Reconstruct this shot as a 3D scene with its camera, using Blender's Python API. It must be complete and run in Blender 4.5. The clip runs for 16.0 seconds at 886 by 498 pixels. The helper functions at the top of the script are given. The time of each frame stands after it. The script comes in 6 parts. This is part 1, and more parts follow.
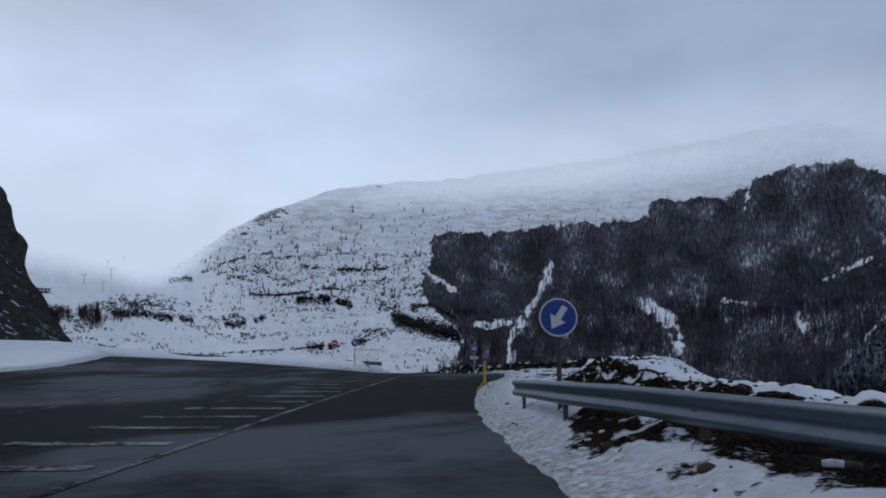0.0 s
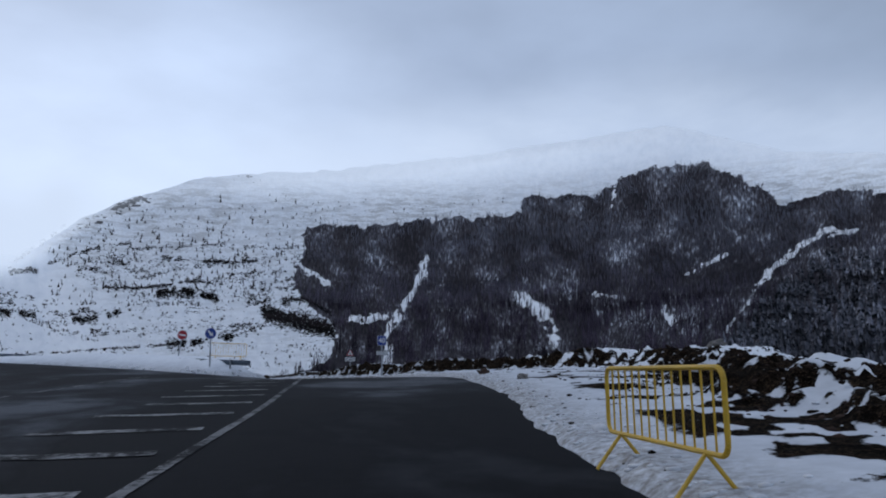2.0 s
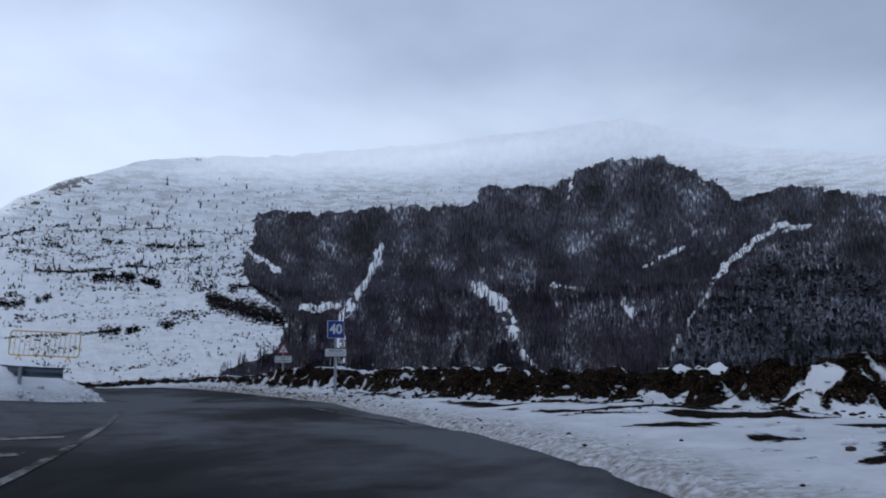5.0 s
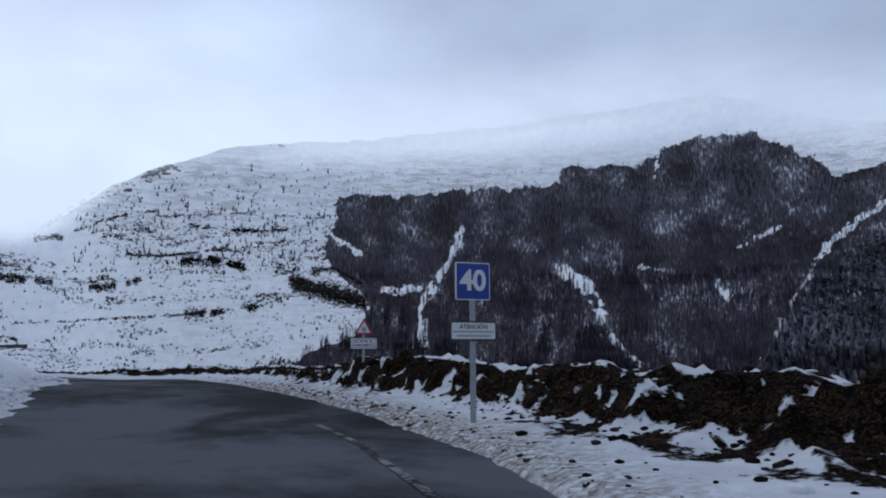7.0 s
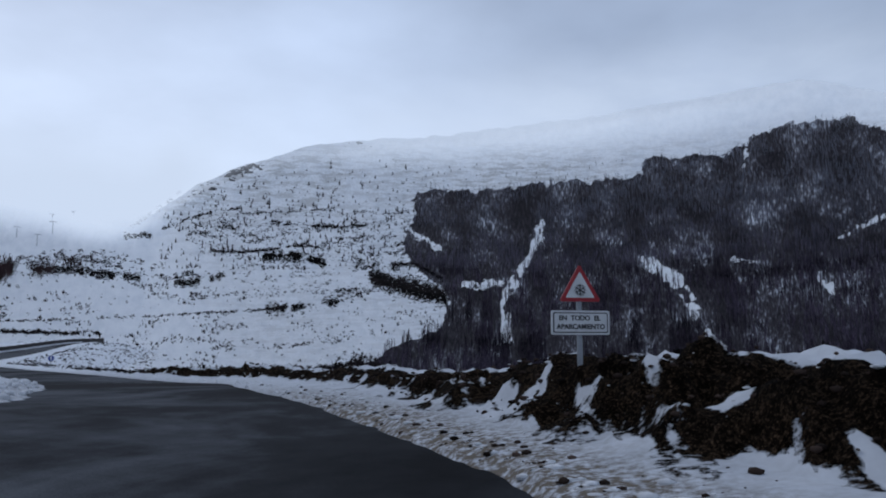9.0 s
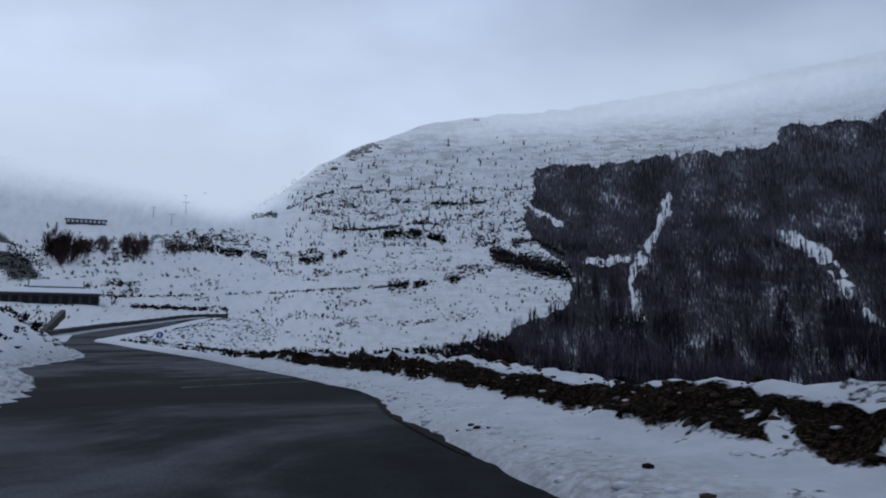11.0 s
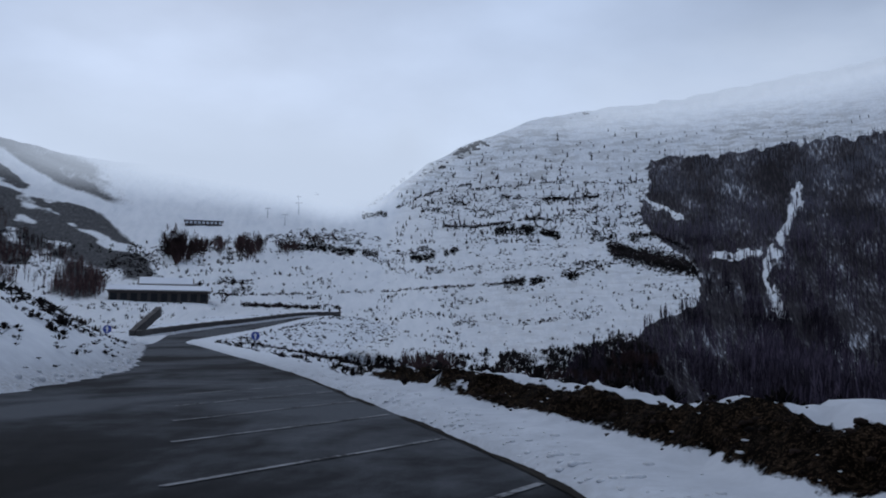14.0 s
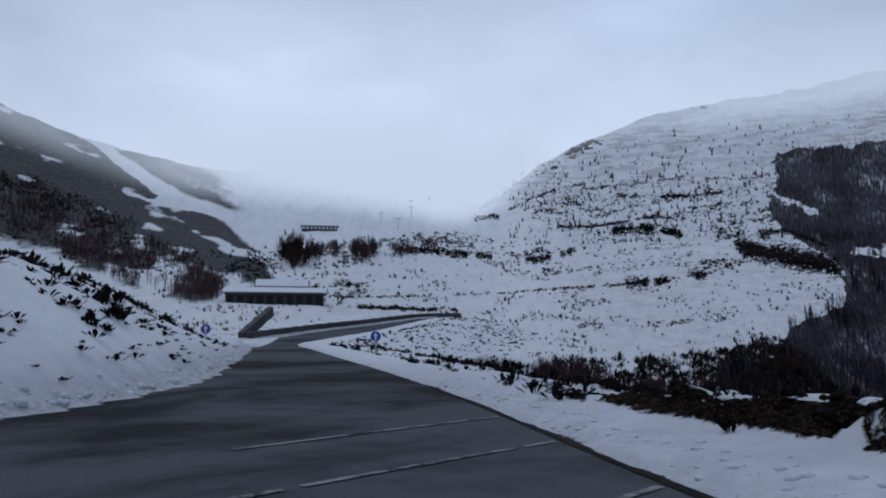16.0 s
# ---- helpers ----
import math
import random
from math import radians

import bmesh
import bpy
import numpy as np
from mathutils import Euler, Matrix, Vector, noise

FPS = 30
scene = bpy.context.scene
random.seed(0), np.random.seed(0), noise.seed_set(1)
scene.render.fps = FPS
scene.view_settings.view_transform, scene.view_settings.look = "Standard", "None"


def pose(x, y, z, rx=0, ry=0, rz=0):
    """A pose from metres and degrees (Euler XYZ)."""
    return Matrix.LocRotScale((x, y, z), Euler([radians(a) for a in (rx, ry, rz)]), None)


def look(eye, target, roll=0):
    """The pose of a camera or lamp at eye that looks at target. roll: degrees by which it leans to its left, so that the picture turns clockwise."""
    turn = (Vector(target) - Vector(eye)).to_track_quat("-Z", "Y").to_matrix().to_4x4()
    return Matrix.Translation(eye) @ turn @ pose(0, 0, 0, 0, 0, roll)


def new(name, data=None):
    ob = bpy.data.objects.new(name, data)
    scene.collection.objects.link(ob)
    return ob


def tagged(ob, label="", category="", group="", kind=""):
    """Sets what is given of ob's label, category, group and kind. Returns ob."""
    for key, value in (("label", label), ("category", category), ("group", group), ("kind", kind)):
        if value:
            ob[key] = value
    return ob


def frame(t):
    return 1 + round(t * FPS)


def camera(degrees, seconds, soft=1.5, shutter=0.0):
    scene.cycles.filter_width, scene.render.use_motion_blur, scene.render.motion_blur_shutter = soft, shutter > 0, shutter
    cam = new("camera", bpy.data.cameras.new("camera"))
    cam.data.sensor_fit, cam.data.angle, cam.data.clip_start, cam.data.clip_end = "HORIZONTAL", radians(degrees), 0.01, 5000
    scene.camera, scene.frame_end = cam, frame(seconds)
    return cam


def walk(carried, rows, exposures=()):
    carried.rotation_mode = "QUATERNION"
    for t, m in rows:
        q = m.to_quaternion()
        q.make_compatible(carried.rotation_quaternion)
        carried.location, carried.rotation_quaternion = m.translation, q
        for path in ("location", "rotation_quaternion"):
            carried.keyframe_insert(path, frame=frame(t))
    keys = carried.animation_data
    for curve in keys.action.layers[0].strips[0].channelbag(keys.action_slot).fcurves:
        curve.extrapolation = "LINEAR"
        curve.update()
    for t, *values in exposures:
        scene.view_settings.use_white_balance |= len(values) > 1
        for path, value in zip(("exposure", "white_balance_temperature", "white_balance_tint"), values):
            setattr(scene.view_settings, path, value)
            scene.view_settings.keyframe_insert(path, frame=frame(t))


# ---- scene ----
# The eye, its heading (to the left of north), tilt and lean along the drive.
def view(x, y, z, yaw, pitch, lean):
    return pose(x, y, z, 90 + pitch, 0, yaw) @ pose(0, 0, 0, 0, 0, lean)


cam = camera(60.0, 16.0, soft=1.9)
DRIVE = [
    (0.0, 5.43, -15.42, -0.24, 0.25, 10.02, 0.01),
    (0.5, 4.60, -10.50, -0.07, -0.93, 9.71, -0.03),
    (1.0, 4.21, -5.74, 0.07, -3.15, 9.90, 0.33),
    (1.5, 3.82, -0.66, 0.27, -6.56, 10.01, -0.06),
    (2.0, 3.80, 4.08, 0.44, -9.34, 9.57, -1.03),
    (2.5, 4.02, 8.40, 0.64, -10.96, 9.63, -1.58),
    (3.0, 4.13, 12.35, 0.82, -12.07, 9.80, -1.66),
    (3.5, 4.36, 16.18, 1.02, -13.06, 10.37, -0.68),
    (6.0, 6.11, 34.88, 1.76, -12.18, 7.86, -1.06),
    (6.5, 6.11, 38.50, 1.78, -9.54, 8.08, -0.15),
    (7.0, 5.99, 42.33, 1.81, -6.83, 7.67, -0.23),
    (7.5, 5.65, 46.18, 1.81, -4.13, 7.51, -0.40),
    (8.0, 5.29, 49.51, 1.81, -2.37, 7.16, -0.59),
    (8.5, 4.78, 53.03, 1.77, -1.45, 7.30, -0.02),
    (9.0, 4.33, 56.57, 1.75, -1.02, 7.39, -0.04),
    (9.5, 3.65, 60.13, 1.68, 0.53, 7.03, 0.06),
    (12.0, -2.18, 76.68, 1.85, 11.13, 5.36, 0.66),
    (12.5, -3.31, 79.29, 1.83, 11.91, 5.38, 0.73),
    (13.0, -4.42, 81.85, 1.78, 13.27, 5.40, 0.58),
    (13.5, -5.54, 84.39, 1.72, 14.37, 5.51, 0.61),
    (14.0, -6.68, 86.94, 1.65, 15.77, 5.63, 0.35),
    (14.5, -7.90, 89.42, 1.57, 17.48, 5.69, 0.10),
    (15.0, -9.18, 91.81, 1.48, 20.00, 5.64, 0.19),
    (15.5, -10.62, 94.00, 1.38, 22.19, 5.86, 0.05),
    (16.0, -12.13, 96.09, 1.28, 24.07, 5.90, 0.16),
]
# the film camera's own exposure drifts a little on the way
walk(cam, [(r[0], view(*r[1:])) for r in DRIVE], [(0.0, -0.29), (1.0, -0.19), (2.0, -0.09), (3.0, 0.03), (3.5, 0.05), (6.0, -0.07), (6.5, 0.03), (7.5, -0.02), (8.5, -0.13), (9.5, -0.23), (12.0, -0.37), (12.5, -0.33), (16.0, -0.33)])

# ---- light: a bright overcast winter sky with a weak, wide sun behind cloud ----
SUN_ELEVATION, SUN_TURN = radians(34), radians(-35)
world = bpy.data.worlds.new("overcast_sky")
scene.world = world
world.use_nodes = True
wn, wl = world.node_tree.nodes, world.node_tree.links
wn.clear()
w_out = wn.new("ShaderNodeOutputWorld")
w_back = wn.new("ShaderNodeBackground")
w_sky = wn.new("ShaderNodeTexSky")
w_sky.sky_type, w_sky.sun_disc = "NISHITA", False
w_sky.sun_elevation, w_sky.sun_rotation = SUN_ELEVATION, SUN_TURN
w_sky.altitude, w_sky.air_density, w_sky.dust_density = 1500, 1.0, 3.0
w_coord = wn.new("ShaderNodeTexCoord")
w_sep = wn.new("ShaderNodeSeparateXYZ")
wl.new(w_coord.outputs["Generated"], w_sep.inputs[0])
w_ramp = wn.new("ShaderNodeValToRGB")
w_noise = wn.new("ShaderNodeTexNoise")
w_noise.inputs["Scale"].default_value, w_noise.inputs["Detail"].default_value = 1.7, 3.0
w_noise.inputs["Roughness"].default_value = 0.42
wl.new(w_coord.outputs["Generated"], w_noise.inputs["Vector"])
# cloud layer: brightest low down, towards the hidden sun; greyer to the other side
w_side = wn.new("ShaderNodeVectorMath")
w_side.operation = "DOT_PRODUCT"
w_side.inputs[1].default_value = (-0.45, 0.89, 0.0)
wl.new(w_coord.outputs["Generated"], w_side.inputs[0])


def w_math(op, a, b):
    node = wn.new("ShaderNodeMath")
    node.operation = op
    for i, value in enumerate((a, b)):
        if isinstance(value, (int, float)):
            node.inputs[i].default_value = value
        else:
            wl.new(value, node.inputs[i])
    return node.outputs[0]


w_up = w_math("SUBTRACT", w_sep.outputs[2], w_math("MULTIPLY", w_math("SUBTRACT", w_noise.outputs["Fac"], 0.5), 0.36))
w_fac = w_math("ADD", w_up, w_math("MULTIPLY", w_math("SUBTRACT", 1.0, w_math("ABSOLUTE", w_side.outputs["Value"], 0.0)), 0.78))
wl.new(w_fac, w_ramp.inputs[0])
wr = w_ramp.color_ramp
wr.elements[0].position, wr.elements[0].color = 0.16, (0.655, 0.77, 0.965, 1)
wr.elements[1].position, wr.elements[1].color = 0.85, (0.25, 0.315, 0.435, 1)
for at, c in ((0.30, (0.56, 0.67, 0.87, 1)), (0.43, (0.455, 0.555, 0.745, 1)), (0.56, (0.35, 0.435, 0.60, 1))):
    wr.elements.new(at).color = c
w_mix = wn.new("ShaderNodeMix")
w_mix.data_type = "RGBA"
w_mix.inputs[0].default_value = 0.006
w_fine = wn.new("ShaderNodeTexNoise")
w_fine.inputs["Scale"].default_value, w_fine.inputs["Detail"].default_value, w_fine.inputs["Roughness"].default_value = 3.2, 5.0, 0.5
w_flat = wn.new("ShaderNodeMapping")
w_flat.inputs["Scale"].default_value = (1.0, 1.0, 2.2)
wl.new(w_coord.outputs["Generated"], w_flat.inputs[0])
wl.new(w_flat.outputs[0], w_fine.inputs["Vector"])
w_soft = wn.new("ShaderNodeMapRange")
w_soft.inputs[1].default_value, w_soft.inputs[2].default_value, w_soft.inputs[3].default_value, w_soft.inputs[4].default_value = 0.3, 0.7, 0.86, 1.12
wl.new(w_fine.outputs["Fac"], w_soft.inputs[0])
w_cloudy = wn.new("ShaderNodeVectorMath")
w_cloudy.operation = "SCALE"
wl.new(w_ramp.outputs[0], w_cloudy.inputs[0])
wl.new(w_soft.outputs[0], w_cloudy.inputs[3])
wl.new(w_cloudy.outputs[0], w_mix.inputs[6])
wl.new(w_sky.outputs[0], w_mix.inputs[7])
wl.new(w_mix.outputs[2], w_back.inputs[0])
w_back.inputs[1].default_value = 1.22
wl.new(w_back.outputs[0], w_out.inputs[0])

sun = new("sun", bpy.data.lights.new("sun", "SUN"))
sun.data.energy, sun.data.angle, sun.data.color = 0.5, radians(25), (1.0, 0.97, 0.93)
sun.matrix_world = look((-40, 60, 60), (0, 30, 0))


# ---- materials ----
def nodes_of(name):
    m = bpy.data.materials.new(name)
    m.use_nodes = True
    nt = m.node_tree
    return m, nt.nodes, nt.links, nt.nodes["Principled BSDF"]


def noise_node(n, l, scale, detail=6.0, rough=0.6, coord=None, stretch=None):
    tex = n.new("ShaderNodeTexNoise")
    tex.inputs["Scale"].default_value, tex.inputs["Detail"].default_value = scale, detail
    tex.inputs["Roughness"].default_value = rough
    co = coord
    if co is None:
        co = n.new("ShaderNodeTexCoord").outputs["Object"]
    if stretch:
        mp = n.new("ShaderNodeMapping")
        mp.inputs["Scale"].default_value = stretch
        l.new(co, mp.inputs[0])
        co = mp.outputs[0]
    l.new(co, tex.inputs["Vector"])
    return tex


def ramp_node(n, l, fac, stops):
    r = n.new("ShaderNodeValToRGB")
    e = r.color_ramp.elements
    e[0].position, e[0].color = stops[0][0], (*stops[0][1], 1)
    e[1].position, e[1].color = stops[-1][0], (*stops[-1][1], 1)
    for p, c in stops[1:-1]:
        e.new(p).color = (*c, 1)
    l.new(fac, r.inputs[0])
    return r.outputs[0]


def mix_node(n, l, fac, a, b, blend="MIX"):
    m = n.new("ShaderNodeMix")
    m.data_type, m.blend_type = "RGBA", blend
    for i, v in ((0, fac), (6, a), (7, b)):
        if isinstance(v, (int, float)):
            m.inputs[i].default_value = v
        elif isinstance(v, tuple):
            m.inputs[i].default_value = (*v, 1)
        else:
            l.new(v, m.inputs[i])
    return m.outputs[2]


def math_node(n, l, op, a, b=0.0, clamp=False):
    m = n.new("ShaderNodeMath")
    m.operation, m.use_clamp = op, clamp
    for i, v in enumerate((a, b)):
        if isinstance(v, (int, float)):
            m.inputs[i].default_value = v
        else:
            l.new(v, m.inputs[i])
    return m.outputs[0]


def bump_node(n, l, bsdf, height, strength, distance):
    b = n.new("ShaderNodeBump")
    b.inputs["Strength"].default_value, b.inputs["Distance"].default_value = strength, distance
    l.new(height, b.inputs["Height"])
    l.new(b.outputs[0], bsdf.inputs["Normal"])


def simple(name, color, rough=0.6, metal=0.0, grain=20.0, vary=0.18, bump=0.0, spec=0.5):
    """Plain paint, metal or cloth with fine grain and blotches."""
    m, n, l, p = nodes_of(name)
    a, b = noise_node(n, l, grain), noise_node(n, l, grain * 0.12, 3)
    dark = tuple(c * (1 - vary) for c in color)
    light = tuple(min(1.0, c * (1 + vary)) for c in color)
    c1 = ramp_node(n, l, a.outputs["Fac"], ((0.3, dark), (0.7, light)))
    c2 = ramp_node(n, l, b.outputs["Fac"], ((0.35, dark), (0.65, light)))
    l.new(mix_node(n, l, 0.5, c1, c2), p.inputs["Base Color"])
    p.inputs["Roughness"].default_value, p.inputs["Metallic"].default_value = rough, metal
    p.inputs["Specular IOR Level"].default_value = spec
    if bump:
        bump_node(n, l, p, a.outputs["Fac"], bump, 0.01)
    return m


SNOW = (0.80, 0.83, 0.90)


def verge_material():
    """Old ploughed snow with grit; bare earth and grass where the cover attribute says."""
    m, n, l, p = nodes_of("verge_snow_and_earth")
    co = n.new("ShaderNodeTexCoord").outputs["Object"]
    fine, mid = (noise_node(n, l, s, 8, 0.65, co) for s in (9.0, 1.6))
    snow = ramp_node(n, l, mid.outputs["Fac"], ((0.2, (0.44, 0.46, 0.505)), (0.5, (0.56, 0.585, 0.635)), (0.8, (0.70, 0.725, 0.78))))
    fresh = n.new("ShaderNodeAttribute")
    fresh.attribute_name = "clean"
    snow = mix_node(n, l, fresh.outputs["Fac"], snow, ramp_node(n, l, mid.outputs["Fac"], ((0.3, (0.74, 0.77, 0.83)), (0.7, (0.83, 0.86, 0.91)))))
    soil = noise_node(n, l, 26.0, 6, 0.7, co)
    earth = ramp_node(n, l, soil.outputs["Fac"], ((0.38, (0.013, 0.010, 0.0078)), (0.50, (0.045, 0.033, 0.024)), (0.64, (0.105, 0.078, 0.058))))
    moss = ramp_node(n, l, mid.outputs["Fac"], ((0.40, (0.55, 0.52, 0.5)), (0.65, (1.25, 1.12, 1.0))))
    earth = mix_node(n, l, 1.0, earth, moss, "MULTIPLY")
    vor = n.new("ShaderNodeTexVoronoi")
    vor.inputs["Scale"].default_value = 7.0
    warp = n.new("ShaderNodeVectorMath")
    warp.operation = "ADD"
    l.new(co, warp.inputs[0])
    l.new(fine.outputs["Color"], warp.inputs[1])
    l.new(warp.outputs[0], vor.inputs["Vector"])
    # crack shade painted in: crumb tops lightened, the gaps between them darkened
    crumb_shade = ramp_node(n, l, vor.outputs["Distance"], ((0.05, (1.9, 1.8, 1.7)), (0.35, (0.8, 0.8, 0.8)), (0.62, (0.12, 0.12, 0.12))))
    earth = mix_node(n, l, 1.0, earth, crumb_shade, "MULTIPLY")
    cover = n.new("ShaderNodeAttribute")
    cover.attribute_name = "cover"
    grit = n.new("ShaderNodeAttribute")
    grit.attribute_name = "grit"
    jig = math_node(n, l, "ADD", math_node(n, l, "MULTIPLY", math_node(n, l, "SUBTRACT", mid.outputs["Fac"], 0.5), 1.1),
                    math_node(n, l, "MULTIPLY", math_node(n, l, "SUBTRACT", fine.outputs["Fac"], 0.5), 0.9))
    fac = math_node(n, l, "ADD", cover.outputs["Fac"], jig)
    sharp = n.new("ShaderNodeMapRange")
    sharp.inputs[1].default_value, sharp.inputs[2].default_value = 0.44, 0.56
    l.new(fac, sharp.inputs[0])
    gfac = math_node(n, l, "MULTIPLY", grit.outputs["Fac"], ramp_node(n, l, fine.outputs["Fac"], ((0.38, (0, 0, 0)), (0.62, (1, 1, 1)))), True)
    snow = mix_node(n, l, gfac, snow, (0.17, 0.145, 0.12))
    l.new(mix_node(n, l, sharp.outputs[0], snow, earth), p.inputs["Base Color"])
    p.inputs["Roughness"].default_value = 0.9
    p.inputs["Specular IOR Level"].default_value = 0.02
    h = math_node(n, l, "ADD", fine.outputs["Fac"], math_node(n, l, "MULTIPLY", mid.outputs["Fac"], 1.5))
    h = math_node(n, l, "SUBTRACT", h, math_node(n, l, "MULTIPLY", vor.outputs["Distance"], math_node(n, l, "MULTIPLY", sharp.outputs[0], 1.4)))
    bump_node(n, l, p, math_node(n, l, "MULTIPLY", h, math_node(n, l, "ADD", 0.025, sharp.outputs[0])), 0.7, 0.06)
    return m


def mountain_material():
    """Snow slopes with dry grass and scree showing through; leaf litter and brush where woods stand."""
    m, n, l, p = nodes_of("mountain_snow")
    lay = n.new("ShaderNodeAttribute")
    lay.attribute_name = "lay"
    co = lay.outputs["Vector"]
    fine, mid, big = noise_node(n, l, 6.0, 8, 0.72, co), noise_node(n, l, 1.7, 6, 0.65, co), noise_node(n, l, 0.35, 5, 0.6, co)
    layer = noise_node(n, l, 1.0, 7, 0.7, co, (0.55, 3.4, 1.0))
    stems = noise_node(n, l, 5.0, 5, 0.7, co, (1.5, 0.42, 1.0))
    snow = ramp_node(n, l, mid.outputs["Fac"], ((0.3, (0.76, 0.79, 0.84)), (0.55, (0.86, 0.88, 0.92)), (0.8, (0.90, 0.92, 0.95))))
    grass = ramp_node(n, l, fine.outputs["Fac"], ((0.3, (0.24, 0.235, 0.225)), (0.7, (0.50, 0.49, 0.48))))
    streak = ramp_node(n, l, layer.outputs["Fac"], ((0.47, (0, 0, 0)), (0.57, (1, 1, 1))))
    bare = n.new("ShaderNodeAttribute")
    bare.attribute_name = "bare"
    wood = n.new("ShaderNodeAttribute")
    wood.attribute_name = "cover"
    speck = ramp_node(n, l, fine.outputs["Fac"], ((0.42, (0, 0, 0)), (0.66, (1, 1, 1))))
    f1 = math_node(n, l, "MULTIPLY", math_node(n, l, "MULTIPLY", streak, bare.outputs["Fac"]), 0.5, True)
    f1 = math_node(n, l, "ADD", f1, math_node(n, l, "MULTIPLY", speck, math_node(n, l, "MULTIPLY", bare.outputs["Fac"], 0.5)), True)
    ground = mix_node(n, l, f1, snow, grass)
    heath_a = n.new("ShaderNodeAttribute")
    heath_a.attribute_name = "heath"
    heather = ramp_node(n, l, fine.outputs["Fac"], ((0.30, (0.038, 0.039, 0.043)), (0.55, (0.086, 0.088, 0.095)), (0.78, (0.22, 0.23, 0.25))))
    hf = math_node(n, l, "ADD", heath_a.outputs["Fac"], math_node(n, l, "ADD", math_node(n, l, "MULTIPLY", math_node(n, l, "SUBTRACT", mid.outputs["Fac"], 0.5), 1.2),
                   math_node(n, l, "MULTIPLY", math_node(n, l, "SUBTRACT", fine.outputs["Fac"], 0.5), 0.9)))
    hs = n.new("ShaderNodeMapRange")
    hs.inputs[1].default_value, hs.inputs[2].default_value = 0.26, 0.84
    l.new(hf, hs.inputs[0])
    ground = mix_node(n, l, hs.outputs[0], ground, heather)
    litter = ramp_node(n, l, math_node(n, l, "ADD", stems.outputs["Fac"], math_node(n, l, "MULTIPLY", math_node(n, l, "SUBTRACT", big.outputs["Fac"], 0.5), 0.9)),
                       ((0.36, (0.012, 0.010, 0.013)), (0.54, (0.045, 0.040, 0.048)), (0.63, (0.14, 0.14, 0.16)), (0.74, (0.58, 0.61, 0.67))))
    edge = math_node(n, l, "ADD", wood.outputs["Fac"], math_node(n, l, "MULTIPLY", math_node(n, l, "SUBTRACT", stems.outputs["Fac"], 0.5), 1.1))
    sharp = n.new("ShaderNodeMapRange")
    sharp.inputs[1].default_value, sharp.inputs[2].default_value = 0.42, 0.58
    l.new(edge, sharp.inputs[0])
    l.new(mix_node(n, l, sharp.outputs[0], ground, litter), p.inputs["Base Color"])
    p.inputs["Roughness"].default_value = 0.9
    p.inputs["Specular IOR Level"].default_value = 0.05
    bump_node(n, l, p, mid.outputs["Fac"], 0.5, 5.0)
    return m


def asphalt_material():
    """Worn asphalt, dark where damp, with paler dried and salted sweeps along the way the traffic turns."""
    m, n, l, p = nodes_of("damp_asphalt")
    co = n.new("ShaderNodeTexCoord").outputs["Object"]
    grain, mid = noise_node(n, l, 60, 4, 0.7, co), noise_node(n, l, 1.3, 6, 0.6, co)
    warp = n.new("ShaderNodeMixRGB")
    warp.blend_type = "ADD"
    warp.inputs[0].default_value = 1.0
    big = noise_node(n, l, 0.05, 3, 0.5, co)
    big_v = n.new("ShaderNodeVectorMath")
    big_v.operation = "SCALE"
    big_v.inputs[3].default_value = 16.0
    l.new(big.outputs["Color"], big_v.inputs[0])
    l.new(co, warp.inputs[1])
    l.new(big_v.outputs[0], warp.inputs[2])
    wet = noise_node(n, l, 0.10, 6, 0.58, warp.outputs[0], (1.5, 0.6, 1.0))
    base = ramp_node(n, l, grain.outputs["Fac"], ((0.3, (0.004, 0.004, 0.005)), (0.7, (0.011, 0.011, 0.013))))
    dry = ramp_node(n, l, grain.outputs["Fac"], ((0.3, (0.06, 0.064, 0.072)), (0.7, (0.14, 0.148, 0.165))))
    blot = math_node(n, l, "ADD", wet.outputs["Fac"], math_node(n, l, "MULTIPLY", math_node(n, l, "SUBTRACT", mid.outputs["Fac"], 0.5), 0.14))
    along = n.new("ShaderNodeSeparateXYZ")
    l.new(co, along.inputs[0])
    # share of pale asphalt set by stretch along the road
    pale_share = ramp_node(n, l, math_node(n, l, "DIVIDE", along.outputs[1], 200.0), ((0.03, (0, 0, 0)), (0.125, (0.05, 0.05, 0.05)), (0.29, (0.11, 0.11, 0.11)), (0.37, (0.10, 0.10, 0.10)), (0.45, (0.06, 0.06, 0.06)), (0.52, (0.07, 0.07, 0.07)), (0.62, (0.125, 0.125, 0.125))))
    blot = math_node(n, l, "SUBTRACT", math_node(n, l, "ADD", blot, pale_share), 0.05)
    k = ramp_node(n, l, blot, ((0.44, (0, 0, 0)), (0.52, (0.22, 0.22, 0.22)), (0.62, (1, 1, 1))))
    l.new(mix_node(n, l, k, base, dry), p.inputs["Base Color"])
    l.new(ramp_node(n, l, blot, ((0.42, (0.7, 0.7, 0.7)), (0.66, (0.95, 0.95, 0.95)))), p.inputs["Roughness"])
    p.inputs["Specular IOR Level"].default_value = 0.025
    bump_node(n, l, p, grain.outputs["Fac"], 0.25, 0.006)
    return m


